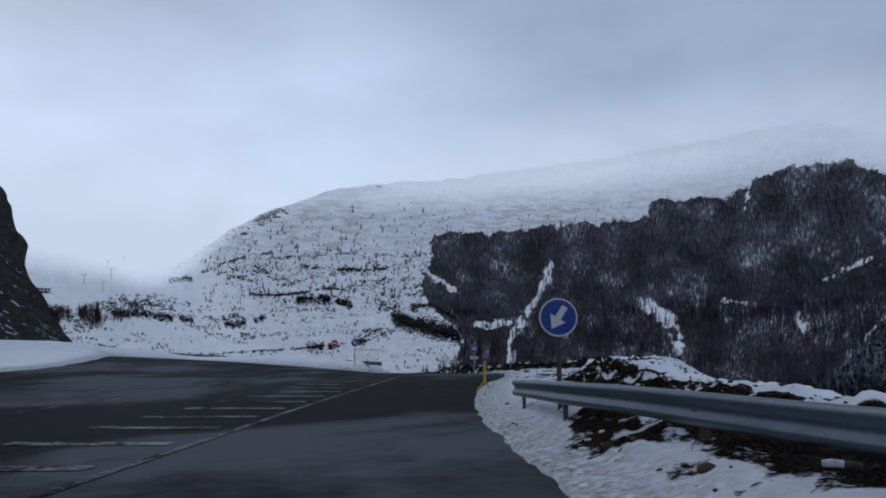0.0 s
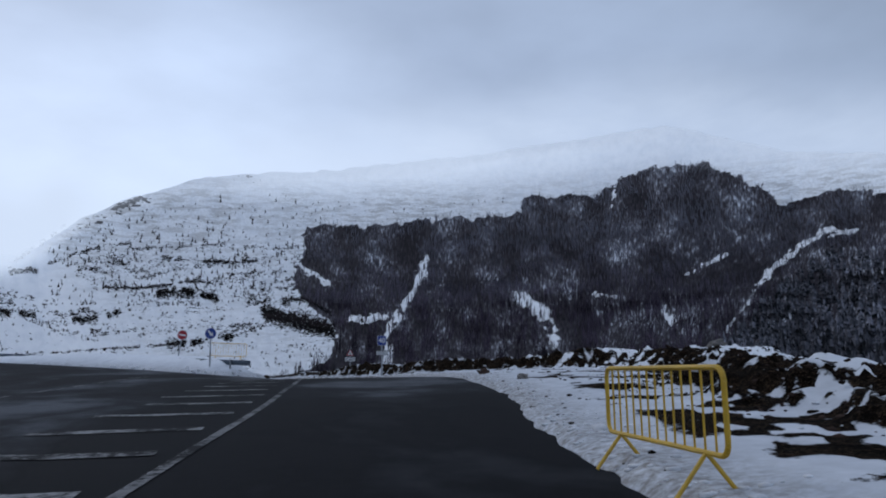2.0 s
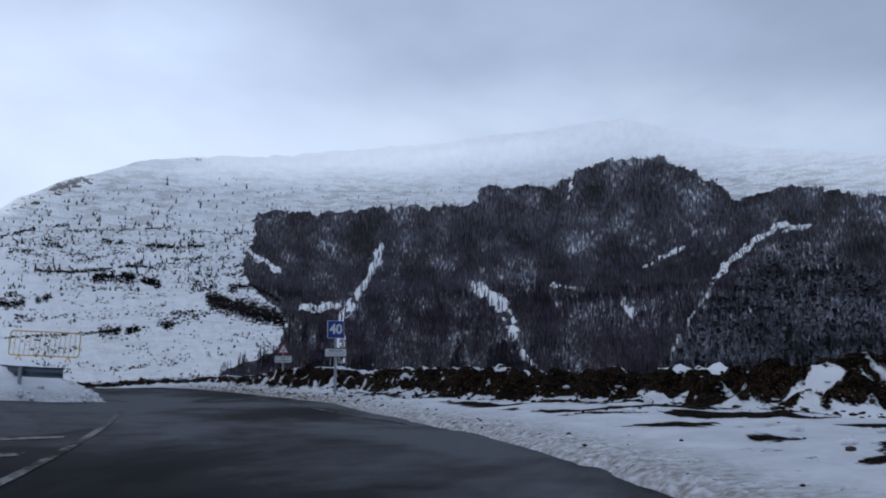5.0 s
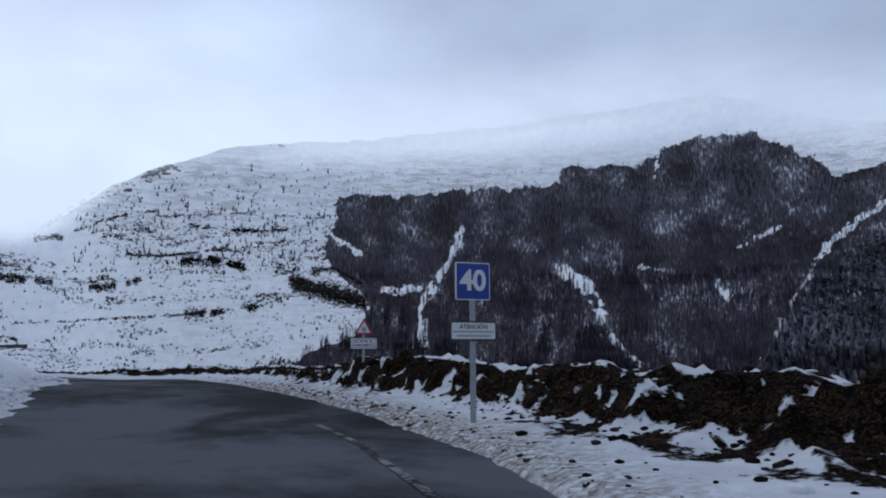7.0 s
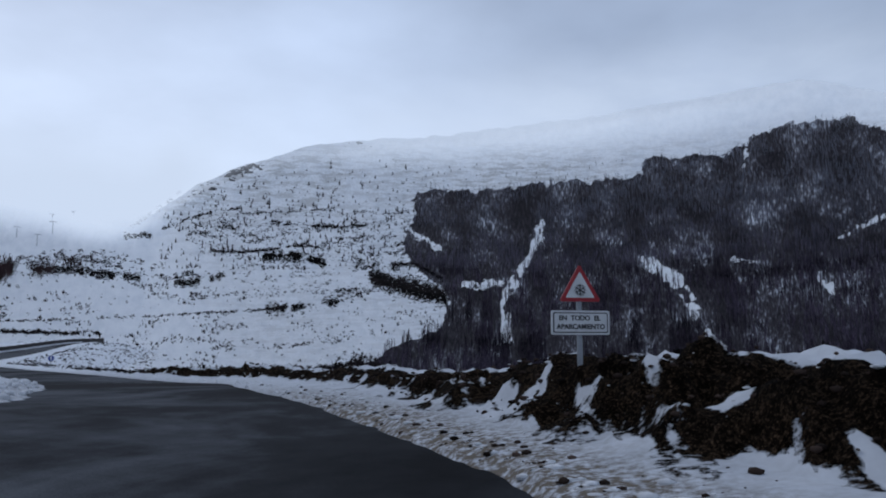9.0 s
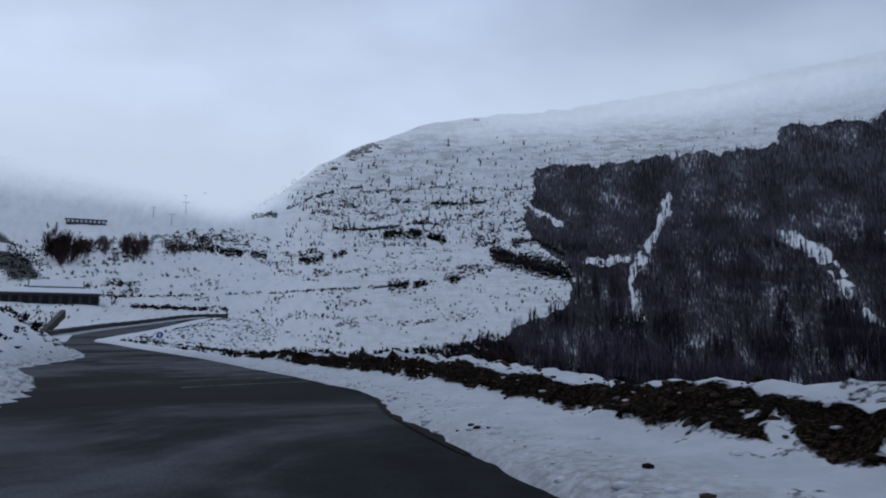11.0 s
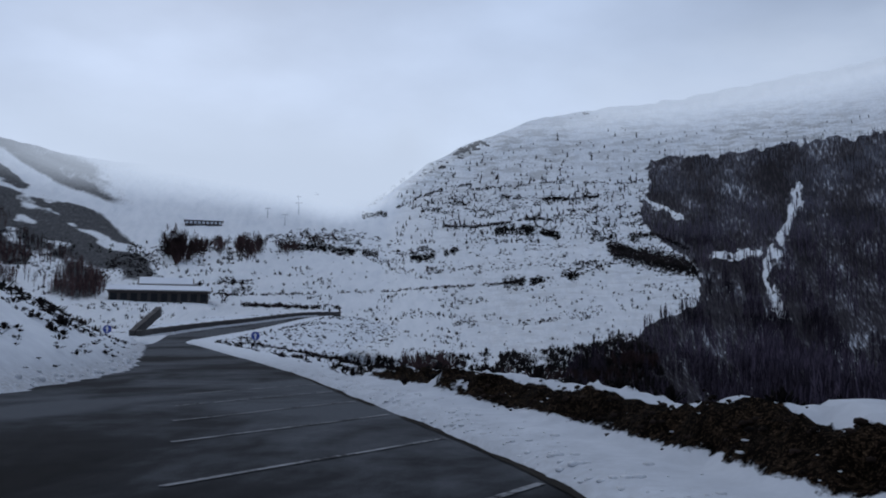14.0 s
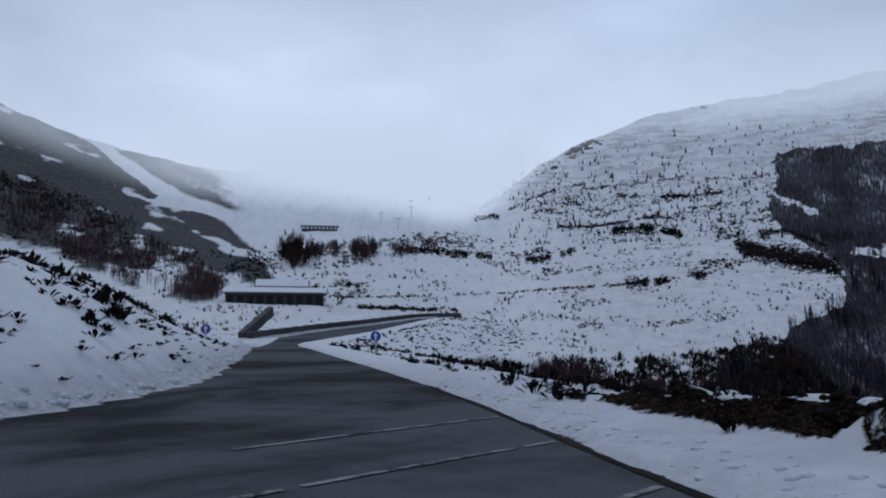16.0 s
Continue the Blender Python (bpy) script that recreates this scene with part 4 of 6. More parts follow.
def build_woods():
    rng = np.random.default_rng(5)
    beech = [tree_template(rng, 1.0, 8, 0.19, 0.05, 0) for _ in range(10)]
    a, e = pick(rng, 90000, (-14, 46), (-8, 15.6), lambda a, e: np.clip((woods(a, e, 0.8) - 0.12) / 0.6, 0, 1) * ~conifer_knoll(a, e) * np.clip(0.36 + 0.95 * fnoise(a * 0.45, e * 1.1, 83, 3) * smooth01(2.0, 7.0, e) + (1.1 * fnoise(a * 1.5, e * 0.4, 84, 3) - 0.04) * smooth01(7.0, 2.0, e), 0.02, 0.85))
    p = land(a, e)
    far = np.hypot(p[:, 0] - 3, p[:, 1] - 50)
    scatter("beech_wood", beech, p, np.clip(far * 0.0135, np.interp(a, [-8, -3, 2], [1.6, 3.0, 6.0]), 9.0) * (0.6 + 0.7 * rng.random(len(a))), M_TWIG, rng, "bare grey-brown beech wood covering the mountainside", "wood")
    con = [conifer_template(rng) for _ in range(5)]
    a, e = pick(rng, 5200, (31.5, 52), (-8, 9), lambda a, e: conifer_knoll(a, e) * 0.6)
    scatter("conifer_wood", con, land(a, e), 8.0 + 8.0 * rng.random(len(a)), M_CONIFER, rng, "dark green conifers dusted with snow on a knoll", "wood")
    # single shrubs strewn over the open snow slopes
    bush = [clump_template(rng, 7) for _ in range(8)]

    def open_slope(a, e):
        low = smooth01(11.0, 7.6, e) * 0.95 + 0.05
        strip = 0.07 + 0.93 * (fnoise(a * 0.32, e * 3.0, 91, 3) > 0.10)
        return low * strip * (woods(a, e) < 0.2) * (a < 1.8) * (e > 3.6) * (e < np.interp(a, SKY_AZ, SKY_EL) - 1.0) * smooth01(-20, -16, a + (e - 9) * 1.0) * 0.42

    a, e = pick(rng, 26000, (-20, 8), (3.6, 14), open_slope)
    p = land(a, e)
    scatter("slope_shrubs", bush, p, np.hypot(p[:, 0] - 3, p[:, 1] - 50) * (0.0013 + 0.0036 * rng.random(len(a)) ** 2), M_BRUSH, rng, "dark leafless shrubs strewn over the snowy slope", "shrubs", 0.5)
    # small trees along the upper rim of the woods and on the white shoulder
    a, e = pick(rng, 700, (-2, 16), (11.5, 13.4), lambda a, e: 0.10 + 0 * a)
    scatter("rim_trees", con, land(a, e), 2.5 + 3 * rng.random(len(a)), M_BRUSH, rng, "small dark trees on the white shoulder above the wood", "trees")

    def clusters(spots, n):
        aa, ee = pick(rng, n, (-54, 6), (-4, 10), lambda a, e: np.max([np.clip(1.3 - ((a - c[0]) / (1.25 * c[2])) ** 2 - ((e - c[1] - 0.10 * (a - c[0])) / (1.5 * c[3])) ** 2, 0, 1) for c in spots], 0) * (0.08 + 0.92 * (fnoise(a * 1.6, e * 4.0, 93, 3) > 0.02)))
        return aa, ee

    # thickets and rock bands that mark the open hillside
    dark = [(-17.6, 8.2, 0.9, 0.45), (-15.9, 8.4, 0.9, 0.5), (-13.5, 7.9, 1.0, 0.3), (-25.5, 5.7, 2.6, 0.5), (-22, 5.4, 1.8, 0.35), (-18.6, 4.9, 2.0, 0.25), (-10.6, 6.3, 1.7, 0.22), (-17, 3.6, 1.5, 0.2), (-14.3, 3.8, 1.3, 0.14),
            (-6.4, 3.7, 1.3, 0.45), (-7.6, 3.3, 0.8, 0.25), (-4.2, 4.7, 0.7, 0.3), (-2.6, 4.4, 1.2, 0.35), (-0.2, 3.9, 1.2, 0.3), (-5.2, 6.2, 0.9, 0.8), (-3.6, 7.0, 1.0, 0.7), (-6.8, 7.6, 1.6, 0.25), (-9.5, 8.4, 2.4, 0.12), (-3.2, 6.0, 0.6, 0.5),
            (-15.3, 0.0, 0.8, 0.1), (-10.4, 0.1, 1.5, 0.12), (-8.5, -2.9, 3.6, 0.5), (-12.5, -2.9, 2.4, 0.4), (-5.6, -2.2, 1.6, 0.6), (-29.5, 2.2, 1.1, 0.5), (-35.5, 3.6, 1.4, 0.6), (-32, 4.4, 3.0, 0.6),
            (-48.6, 6.6, 2.4, 1.0), (-46.2, 5.6, 2.0, 0.9), (-43.6, 4.4, 1.8, 0.6), (-50.5, 7.4, 2.0, 0.9), (-41.0, 3.6, 1.2, 0.45)]
    a, e = clusters(dark, 80000)
    # ledges, walls and tracks drawn across the slope as dark lines of brush
    for line, count, blur in (([(-28, 5.0), (-24.3, 5.0), (-21.9, 4.75), (-18.3, 4.45), (-14.9, 5.3)], 1500, 0.08), ([(-17.2, 7.0), (-15.6, 6.75), (-12.3, 7.0), (-10.3, 7.25), (-9.0, 7.15)], 380, 0.03),
                              ([(-29.9, 1.6), (-23.6, 1.9), (-16.3, 2.4), (-12, 2.7), (-7, 3.2)], 420, 0.025), ([(-12.5, 2.7), (-10.4, 2.75), (-8.7, 2.9), (-7.4, 3.1)], 620, 0.08), ([(-28.3, 1.0), (-25.6, 0.95), (-23, 0.9)], 420, 0.035),
                              ([(-14, 6.3), (-12.2, 6.5), (-10.7, 6.5), (-8.4, 6.0)], 1100, 0.09), ([(-3.3, 5.7), (-1.8, 5.9), (-0.2, 5.2), (0.5, 4.8)], 200, 0.05), ([(-5.0, 4.95), (-3.6, 4.5), (-2.6, 4.3), (-0.6, 3.8), (0.9, 3.5)], 2600, 0.20),
                              ([(-12.5, 8.9), (-9, 8.7), (-5.4, 8.75)], 420, 0.05), ([(-15, 9.5), (-11.5, 9.7), (-8, 9.85), (-4.5, 9.6), (-2.4, 9.8)], 160, 0.04), ([(-20.4, 8.0), (-17.6, 9.2), (-14.8, 9.9)], 130, 0.03),
                              ([(-22.3, 7.6), (-21, 7.7), (-19.8, 7.75)], 130, 0.06), ([(-18.8, 11.0), (-20.6, 9.3), (-22, 8.3)], 80, 0.05), ([(-30.2, 1.4), (-31.5, 2.0), (-30, 2.6), (-28.9, 2.3)], 160, 0.06),
                              ([(-37.5, 2.0), (-34.5, 1.5), (-31, 1.3)], 260, 0.08), ([(-36.5, 4.6), (-34, 2.2), (-33, 1.4)], 200, 0.25)):
        c = curve_through(line, 0.05)
        k = rng.integers(0, len(c), count)
        k = k[fnoise(c[k, 0] * 1.3, c[k, 1] * 1.3, 99, 2) > -0.22]
        count = len(k)
        blur = blur * 1.7
        a, e = np.concatenate([a, c[k, 0] + rng.normal(size=count) * 0.05]), np.concatenate([e, c[k, 1] + rng.normal(size=count) * blur])
    p = land(a, e)
    scatter("hillside_thicket", bush, p, np.hypot(p[:, 0] - 3, p[:, 1] - 50) * (0.0015 + 0.0030 * rng.random(len(a))), M_BRUSH, rng, "dark thickets and rocky bands across the snowy hillside", "thicket", 0.85)
    # single small conifers standing on the open slope
    a, e = pick(rng, 4600, (-20, 0), (5.5, 13.5), lambda a, e: (woods(a, e) < 0.2) * (e < np.interp(a, SKY_AZ, SKY_EL) - 0.6) * (0.05 + 0.28 * smooth01(13, 9, e) * (fnoise(a * 0.6, e * 2.2, 95, 2) > -0.1)))
    p = land(a, e)
    scatter("slope_conifers", con, p, np.hypot(p[:, 0] - 3, p[:, 1] - 50) * (0.0032 + 0.0045 * rng.random(len(a)) ** 2), M_BRUSH, rng, "small dark conifers dotted over the open snow slope", "trees", 0.9)
    # sparse stems in the lower field
    a, e = pick(rng, 16000, (-40, 2), (-2.6, 5), lambda a, e: (0.025 + 0.5 * (fnoise(a * 0.5, e * 2.6, 97) > 0.16)) * (woods(a, e) < 0.2) * (e > np.interp(a, BASE_AZ, BASE_EL) + 0.3))
    p = land(a, e)
    scatter("field_stems", bush, p, np.hypot(p[:, 0] - 0, p[:, 1] - 50) * (0.0011 + 0.0028 * rng.random(len(a)) ** 2), M_BRUSH, rng, "dry stems poking through the snowy field", "stems", 1.6)


build_woods()


def brush_strip():
    """Mixed brush with snow between, below the field."""
    rng = np.random.default_rng(57)
    bush = [clump_template(rng, 9, 0.5, 0.10) for _ in range(8)]
    a, e = pick(rng, 5200, (-20, -3.5), (-4.2, -0.8), lambda a, e: (e < np.interp(a, [-20, -15, -9, -5, -3.5], [-2.1, -1.9, -1.7, -1.0, -0.8]) + 0.25 * fnoise(a * 1.5, e * 2, 58, 2)) * (0.15 + 0.85 * (fnoise(a * 1.1, e * 3.0, 59, 3) > -0.05)))
    p = land(a, e)
    scatter("brush_strip", bush, p, np.hypot(p[:, 0] - 3, p[:, 1] - 50) * (0.0025 + 0.005 * rng.random(len(a)) ** 1.5), M_BRUSH, rng, "dark winter brush with snow between the stems", "brush", 1.3)


brush_strip()


M_CLUMP = twig_material("brown_winter_twigs", (0.03, 0.02, 0.019), (0.13, 0.086, 0.078))


def build_clumps():
    # tall bare clumps at the head of the field
    rng = np.random.default_rng(17)
    tall = [tree_template(rng, 1.0, 16, 0.42, 0.30) for _ in range(8)]
    for az, el, half, size, count in ((-33.1, 3.5, 2.3, 12.0, 110), (-34.4, 5.0, 0.5, 7.0, 14), (-29.2, 3.9, 1.5, 10.5, 70), (-26.9, 4.3, 1.6, 8.0, 40), (-31.0, 4.2, 0.8, 8.0, 24), (-17.0, -2.9, 1.45, 3.1, 110), (-21.0, -2.4, 0.9, 1.9, 26), (-25, 5.0, 2.0, 6.5, 50), (-9.5, -3.2, 4.5, 2.0, 190), (-5.0, -2.6, 1.5, 3.2, 90)):
        off = rng.uniform(-1, 1, count) * (0.55 if size > 4 else 1.0)
        a, e = az + half * off, el + 0.12 * rng.normal(size=count) + (size > 6) * (1.3 * np.abs(off) + 0.4 * rng.random(count))
        scatter("tree_clump", tall, land(a, e), size * (0.3 + 0.7 * rng.random(count)) * (1.0 - 1.2 * off ** 2 * (size > 4)) * (0.92 if size > 6 else 1.0), M_CLUMP, rng, "clump of tall bare brown trees in the snow", "trees")


build_clumps()


def heath_wood():
    """Low dark wood down the heather slope."""
    rng = np.random.default_rng(29)
    low = [tree_template(rng, 1.0, 9, 0.28, 0.12, 0) for _ in range(6)]
    a, e = pick(rng, 10500, (-54, -36), (1.0, 9.6), lambda a, e: (e < wood_top(a) + 0.4 * fnoise(a, e, 43, 2)) * (e > wood_foot(a)) * (0.1 + 0.9 * smooth01(-0.25, 0.1, fnoise(a * 0.8 + e * 0.9, e * 1.4, 41, 3))))
    scatter("heath_wood", low, land(a, e), 1.8 + 2.0 * rng.random(len(a)), M_CLUMP, rng, "dark brown thicket of low trees on the heather slope", "wood")


heath_wood()


# ---- painted lines ----
EDGE_LINE = [(1.5, -30), (1.7, -8), (1.8, 2), (2.0, 8), (2.35, 14), (2.75, 20), (2.95, 26), (3.1, 31), (3.1, 37), (2.7, 43), (2.0, 49)]
painted("lane_line", EDGE_LINE, 0.15, 0.03, 3)
painted("lane_line", [(-5.6, -30), (-4.8, -10), (-4.2, 7), (-3.9, 25), (-3.6, 40)], 0.14, 0.25, 4)
painted("lane_line", [(8.2, 42), (7.5, 45), (6.85, 48.5), (6.4, 51.5), (6.05, 53.8), (5.4, 57)], 0.12, 0.06, 5)
E_LINE = curve_through(EDGE_LINE, 0.5)
for i, y in enumerate(np.arange(-13.9, 42, 2.5)):
    x = float(np.interp(y, E_LINE[:, 1], E_LINE[:, 0])) - 0.35
    long = np.interp(y, [-14, 5, 24, 42], [2.4, 2.4, 2.4, 2.0])
    painted("hatch_bar", [(x - long, y - 0.1 + 0.12 * (i % 3)), (x - long / 2, y), (x, y + 0.05)], 0.42, 0.015, 20 + i, "worn white hatching bar at the junction", M_BAR)
PARK = curve_through(RIGHT, 0.1)
for i, y in enumerate([91.4, 94.7, 97.9, 100.8, 103.1, 105.4, 107.7]):
    k = int(np.argmin(np.abs(PARK[:, 1] - y) + 100 * (PARK[:, 0] > 9)))
    x, yy = PARK[k]
    painted("parking_line", [(x - 0.12, yy - 0.2), (x - 0.85, yy - 2.5), (x - 1.55, yy - 4.9)], 0.10, 0.02, 60 + i, "worn white parking bay line", M_BAY)
# narrow dark strip following the right edge of the asphalt
for first, last in ((78, 90), (90, 102), (102, 114)):
    side = PARK[(PARK[:, 1] > first) & (PARK[:, 1] <= last + 0.15) & (PARK[:, 0] < 6)][::20]
    painted("edge_strip", [(x - 0.05, y - 0.03) for x, y in side], 0.15, 0.0, 75, "narrow dark strip along the asphalt edge", M_EDGE_STRIP)


# ---- signs ----
def ground_at(x, y):
    xs, ys = np.array([x]), np.array([y])
    return float((verge_height if x > np.interp(y, [-20, 50, 54, 66, 78, 96, 112, 130, 140, 148, 156, 166, 180, 195, 208], [2, 4, 3.5, 1.5, -4, -13, -23, -36.5, -44.5, -51, -53.5, -55, -58.5, -61, -62]) else left_height)(xs, ys)[0][0])


def disc(bm, r, y0, y1, cx=0.0, cz=0.0, seg=40):
    prism(bm, [(cx + r * math.cos(2 * math.pi * i / seg), cz + r * math.sin(2 * math.pi * i / seg)) for i in range(seg)], y0, y1)


def arrow_outline(size, turn):
    pts = [(-0.105, 0.43), (0.105, 0.43), (0.105, -0.03), (0.29, -0.03), (0.0, -0.45), (-0.29, -0.03), (-0.105, -0.03)]
    c, s = math.cos(turn), math.sin(turn)
    return [((x * c - z * s) * size, (x * s + z * c) * size) for x, z in pts]


def round_sign(x, y, z, dia, turn, face, post, label, mark="arrow", mark_turn=0.0, tip=0.0):
    """A round plate with a white rim on a single post."""
    g = ground_at(x, y)
    ob = empty("road_sign", x, y, g, turn, label=label, category="road sign")
    ob.matrix_world = pose(x, y, g, 0, -tip, turn)
    h, r = z - g, dia / 2
    bm = bmesh.new()
    rod(bm, (0, 0.05, -0.4), (0, 0.05, h + r * 0.6), 0.034 * dia / 0.55, 10)
    part("post", bm, post, ob)
    bm = bmesh.new()
    disc(bm, r, -0.012, 0.012, 0, h)
    plate = part("plate", bm, M_WHITE, ob, "round plate with a white rim")
    bm = bmesh.new()
    disc(bm, r * 0.92, -0.017, -0.010, 0, h)
    part("face", bm, face, plate)
    bm = bmesh.new()
    if mark == "bar":
        prism(bm, [(-0.66 * r, h - 0.16 * r), (0.66 * r, h - 0.16 * r), (0.66 * r, h + 0.16 * r), (-0.66 * r, h + 0.16 * r)], -0.022, -0.015)
        part("bar", bm, M_WHITE, plate)
    else:
        prism(bm, [(a, h + b) for a, b in arrow_outline(dia * 0.78, mark_turn)], -0.022, -0.015)
        part("arrow", bm, M_WHITE, plate)
    for dz in (-0.25, 0.25):
        bm = bmesh.new()
        box(bm, 0.09, 0.04, 0.035, pose(0, 0.035, h + dz * dia), 0.006)
        part("clamp", bm, M_STEEL, ob)
    return ob


round_sign(7.24, -3.0, 0.83, 0.62, 0, M_BLUE, M_RUST, "round blue sign with a slanting white arrow on a rusty post", mark_turn=radians(-32))
round_sign(-5.65, 59.45, 3.73, 0.68, 0, M_RED, M_POST, "round red no-entry sign with a white bar", "bar", tip=-9)
round_sign(-2.62, 52.5, 3.38, 0.68, 0, M_BLUE, M_POST, "round blue sign with a white arrow behind the crash barrier", mark_turn=radians(40))
round_sign(-32.73, 133.2, 0.83, 0.60, 18, M_BLUE, M_POST, "small round blue sign with a white arrow at the bend", mark_turn=radians(180))
round_sign(-43.34, 131.8, 1.2, 0.60, 30, M_BLUE, M_POST, "small round blue sign against the snowy bank", mark_turn=radians(180))
round_sign(-33.8, 68.9, 3.9, 0.90, 20, M_RED, M_POST, "round red no-entry sign by the rock cutting", "bar")


def rounded(w, h, r, k=5):
    out = []
    for cx, cz, a0 in ((w / 2 - r, h / 2 - r, 0), (-w / 2 + r, h / 2 - r, 90), (-w / 2 + r, -h / 2 + r, 180), (w / 2 - r, -h / 2 + r, 270)):
        out += [(cx + r * math.cos(radians(a0 + 90 * i / k)), cz + r * math.sin(radians(a0 + 90 * i / k))) for i in range(k + 1)]
    return out


def framed_plate(ob, name, w, h, cz, rim, face, edge, depth=0.0):
    bm = bmesh.new()
    prism(bm, [(x, z + cz) for x, z in rounded(w, h, 0.03)], -0.014 - depth, 0.012 - depth)
    plate = part(name, bm, edge, ob)
    bm = bmesh.new()
    prism(bm, [(x, z + cz) for x, z in rounded(w - 2 * rim, h - 2 * rim, 0.022)], -0.019 - depth, -0.012 - depth)
    part("face", bm, face, plate)
    return plate


def speed_sign(x, y, turn):
    g = ground_at(x, y)
    ob = empty("speed_sign", x, y, g, turn, label="square blue sign with a white 40 above a white plate", category="road sign")
    zs, zp = 2.95 - g, 2.15 - g
    bm = bmesh.new()
    box(bm, 0.09, 0.05, zs + 0.6, pose(0.015, 0.045, zs / 2 - 0.12), 0.012)
    part("post", bm, M_POST, ob)
    plate = framed_plate(ob, "plate", 0.61, 0.61, zs, 0.016, M_BLUE, M_WHITE)
    letters("digit", "40", 0.46, M_WHITE, plate, 0, -0.021, zs, 1.0)
    low = framed_plate(ob, "notice_plate", 0.83, 0.32, zp, 0.03, M_WHITE, M_BLACK, 0.01)
    for w, hh, dz in ((0.72, 0.027, -0.014), (0.60, 0.027, -0.08)):
        bm = bmesh.new()
        box(bm, w, 0.004, hh, pose(0, -0.031, zp + dz))
        part("text_bar", bm, M_POST, low)
    letters("letter", "ATENCI\u00d3N", 0.095, M_BLACK, low, 0, -0.028, zp + 0.062, 1.05)
    for dz in (zs - 0.16, zs + 0.16, zp):
        bm = bmesh.new()
        box(bm, 0.16, 0.03, 0.035, pose(0.015, 0.02, dz), 0.005)
        part("clamp", bm, M_STEEL, ob)


speed_sign(7.94, 54.6, 16)


def ice_sign(x, y, turn):
    g = ground_at(x, y)
    ob = empty("warning_sign", x, y, g, turn, label="red-rimmed triangular ice warning sign over a lettered white plate", category="road sign")
    zb, side, zp = 2.39 - g, 0.60, 2.10 - g
    hgt = side * math.sqrt(3) / 2
    bm = bmesh.new()
    box(bm, 0.07, 0.045, zb + 0.9, pose(0, 0.04, zb / 2 - 0.05), 0.01)
    part("post", bm, M_POST, ob)

    def tri(s, cut):
        h = s * math.sqrt(3) / 2
        c = zb + hgt / 3
        p = [Vector((0, c + 2 * h / 3)), Vector((-s / 2, c - h / 3)), Vector((s / 2, c - h / 3))]
        out = []
        for i in range(3):
            a, b, d = p[i], p[i - 1], p[(i + 1) % 3]
            out += [tuple(a + (b - a).normalized() * cut), tuple(a + (d - a).normalized() * cut)]
        return out

    bm = bmesh.new()
    prism(bm, tri(side, 0.03), -0.014, 0.012)
    plate = part("plate", bm, M_RED, ob, "red triangular rim")
    bm = bmesh.new()
    prism(bm, tri(side * 0.70, 0.012), -0.019, -0.012)
    part("face", bm, M_WHITE, plate)
    bm = bmesh.new()
    cz = zb + hgt * 0.30
    for k in range(3):
        m = pose(0, -0.022, cz, 0, 60 * k, 0)
        box(bm, 0.014, 0.005, 0.17, m)
        for s in (-1, 1):
            for t in (-1, 1):
                box(bm, 0.010, 0.005, 0.05, m @ pose(0.016 * t, 0, 0.055 * s, 0, 45 * s * t, 0))
    part("snowflake", bm, M_BLACK, plate)
    low = framed_plate(ob, "notice_plate", 0.84, 0.33, zp, 0.026, M_BLACK, M_WHITE)
    bm = bmesh.new()
    prism(bm, [(x, z + zp) for x, z in rounded(0.84 - 0.08, 0.33 - 0.08, 0.018)], -0.022, -0.015)
    part("lettered_face", bm, M_WHITE, low)
    for word, x0, dz in (("EN", -0.27, 0.07), ("TODO", -0.005, 0.07), ("EL", 0.25, 0.07), ("APARCAMIENTO", 0.0, -0.068)):
        letters("letter", word, 0.092, M_BLACK, low, x0 * 0.95, -0.025, zp + dz * 0.85, 1.0)


ice_sign(6.4, 67.1, 10)


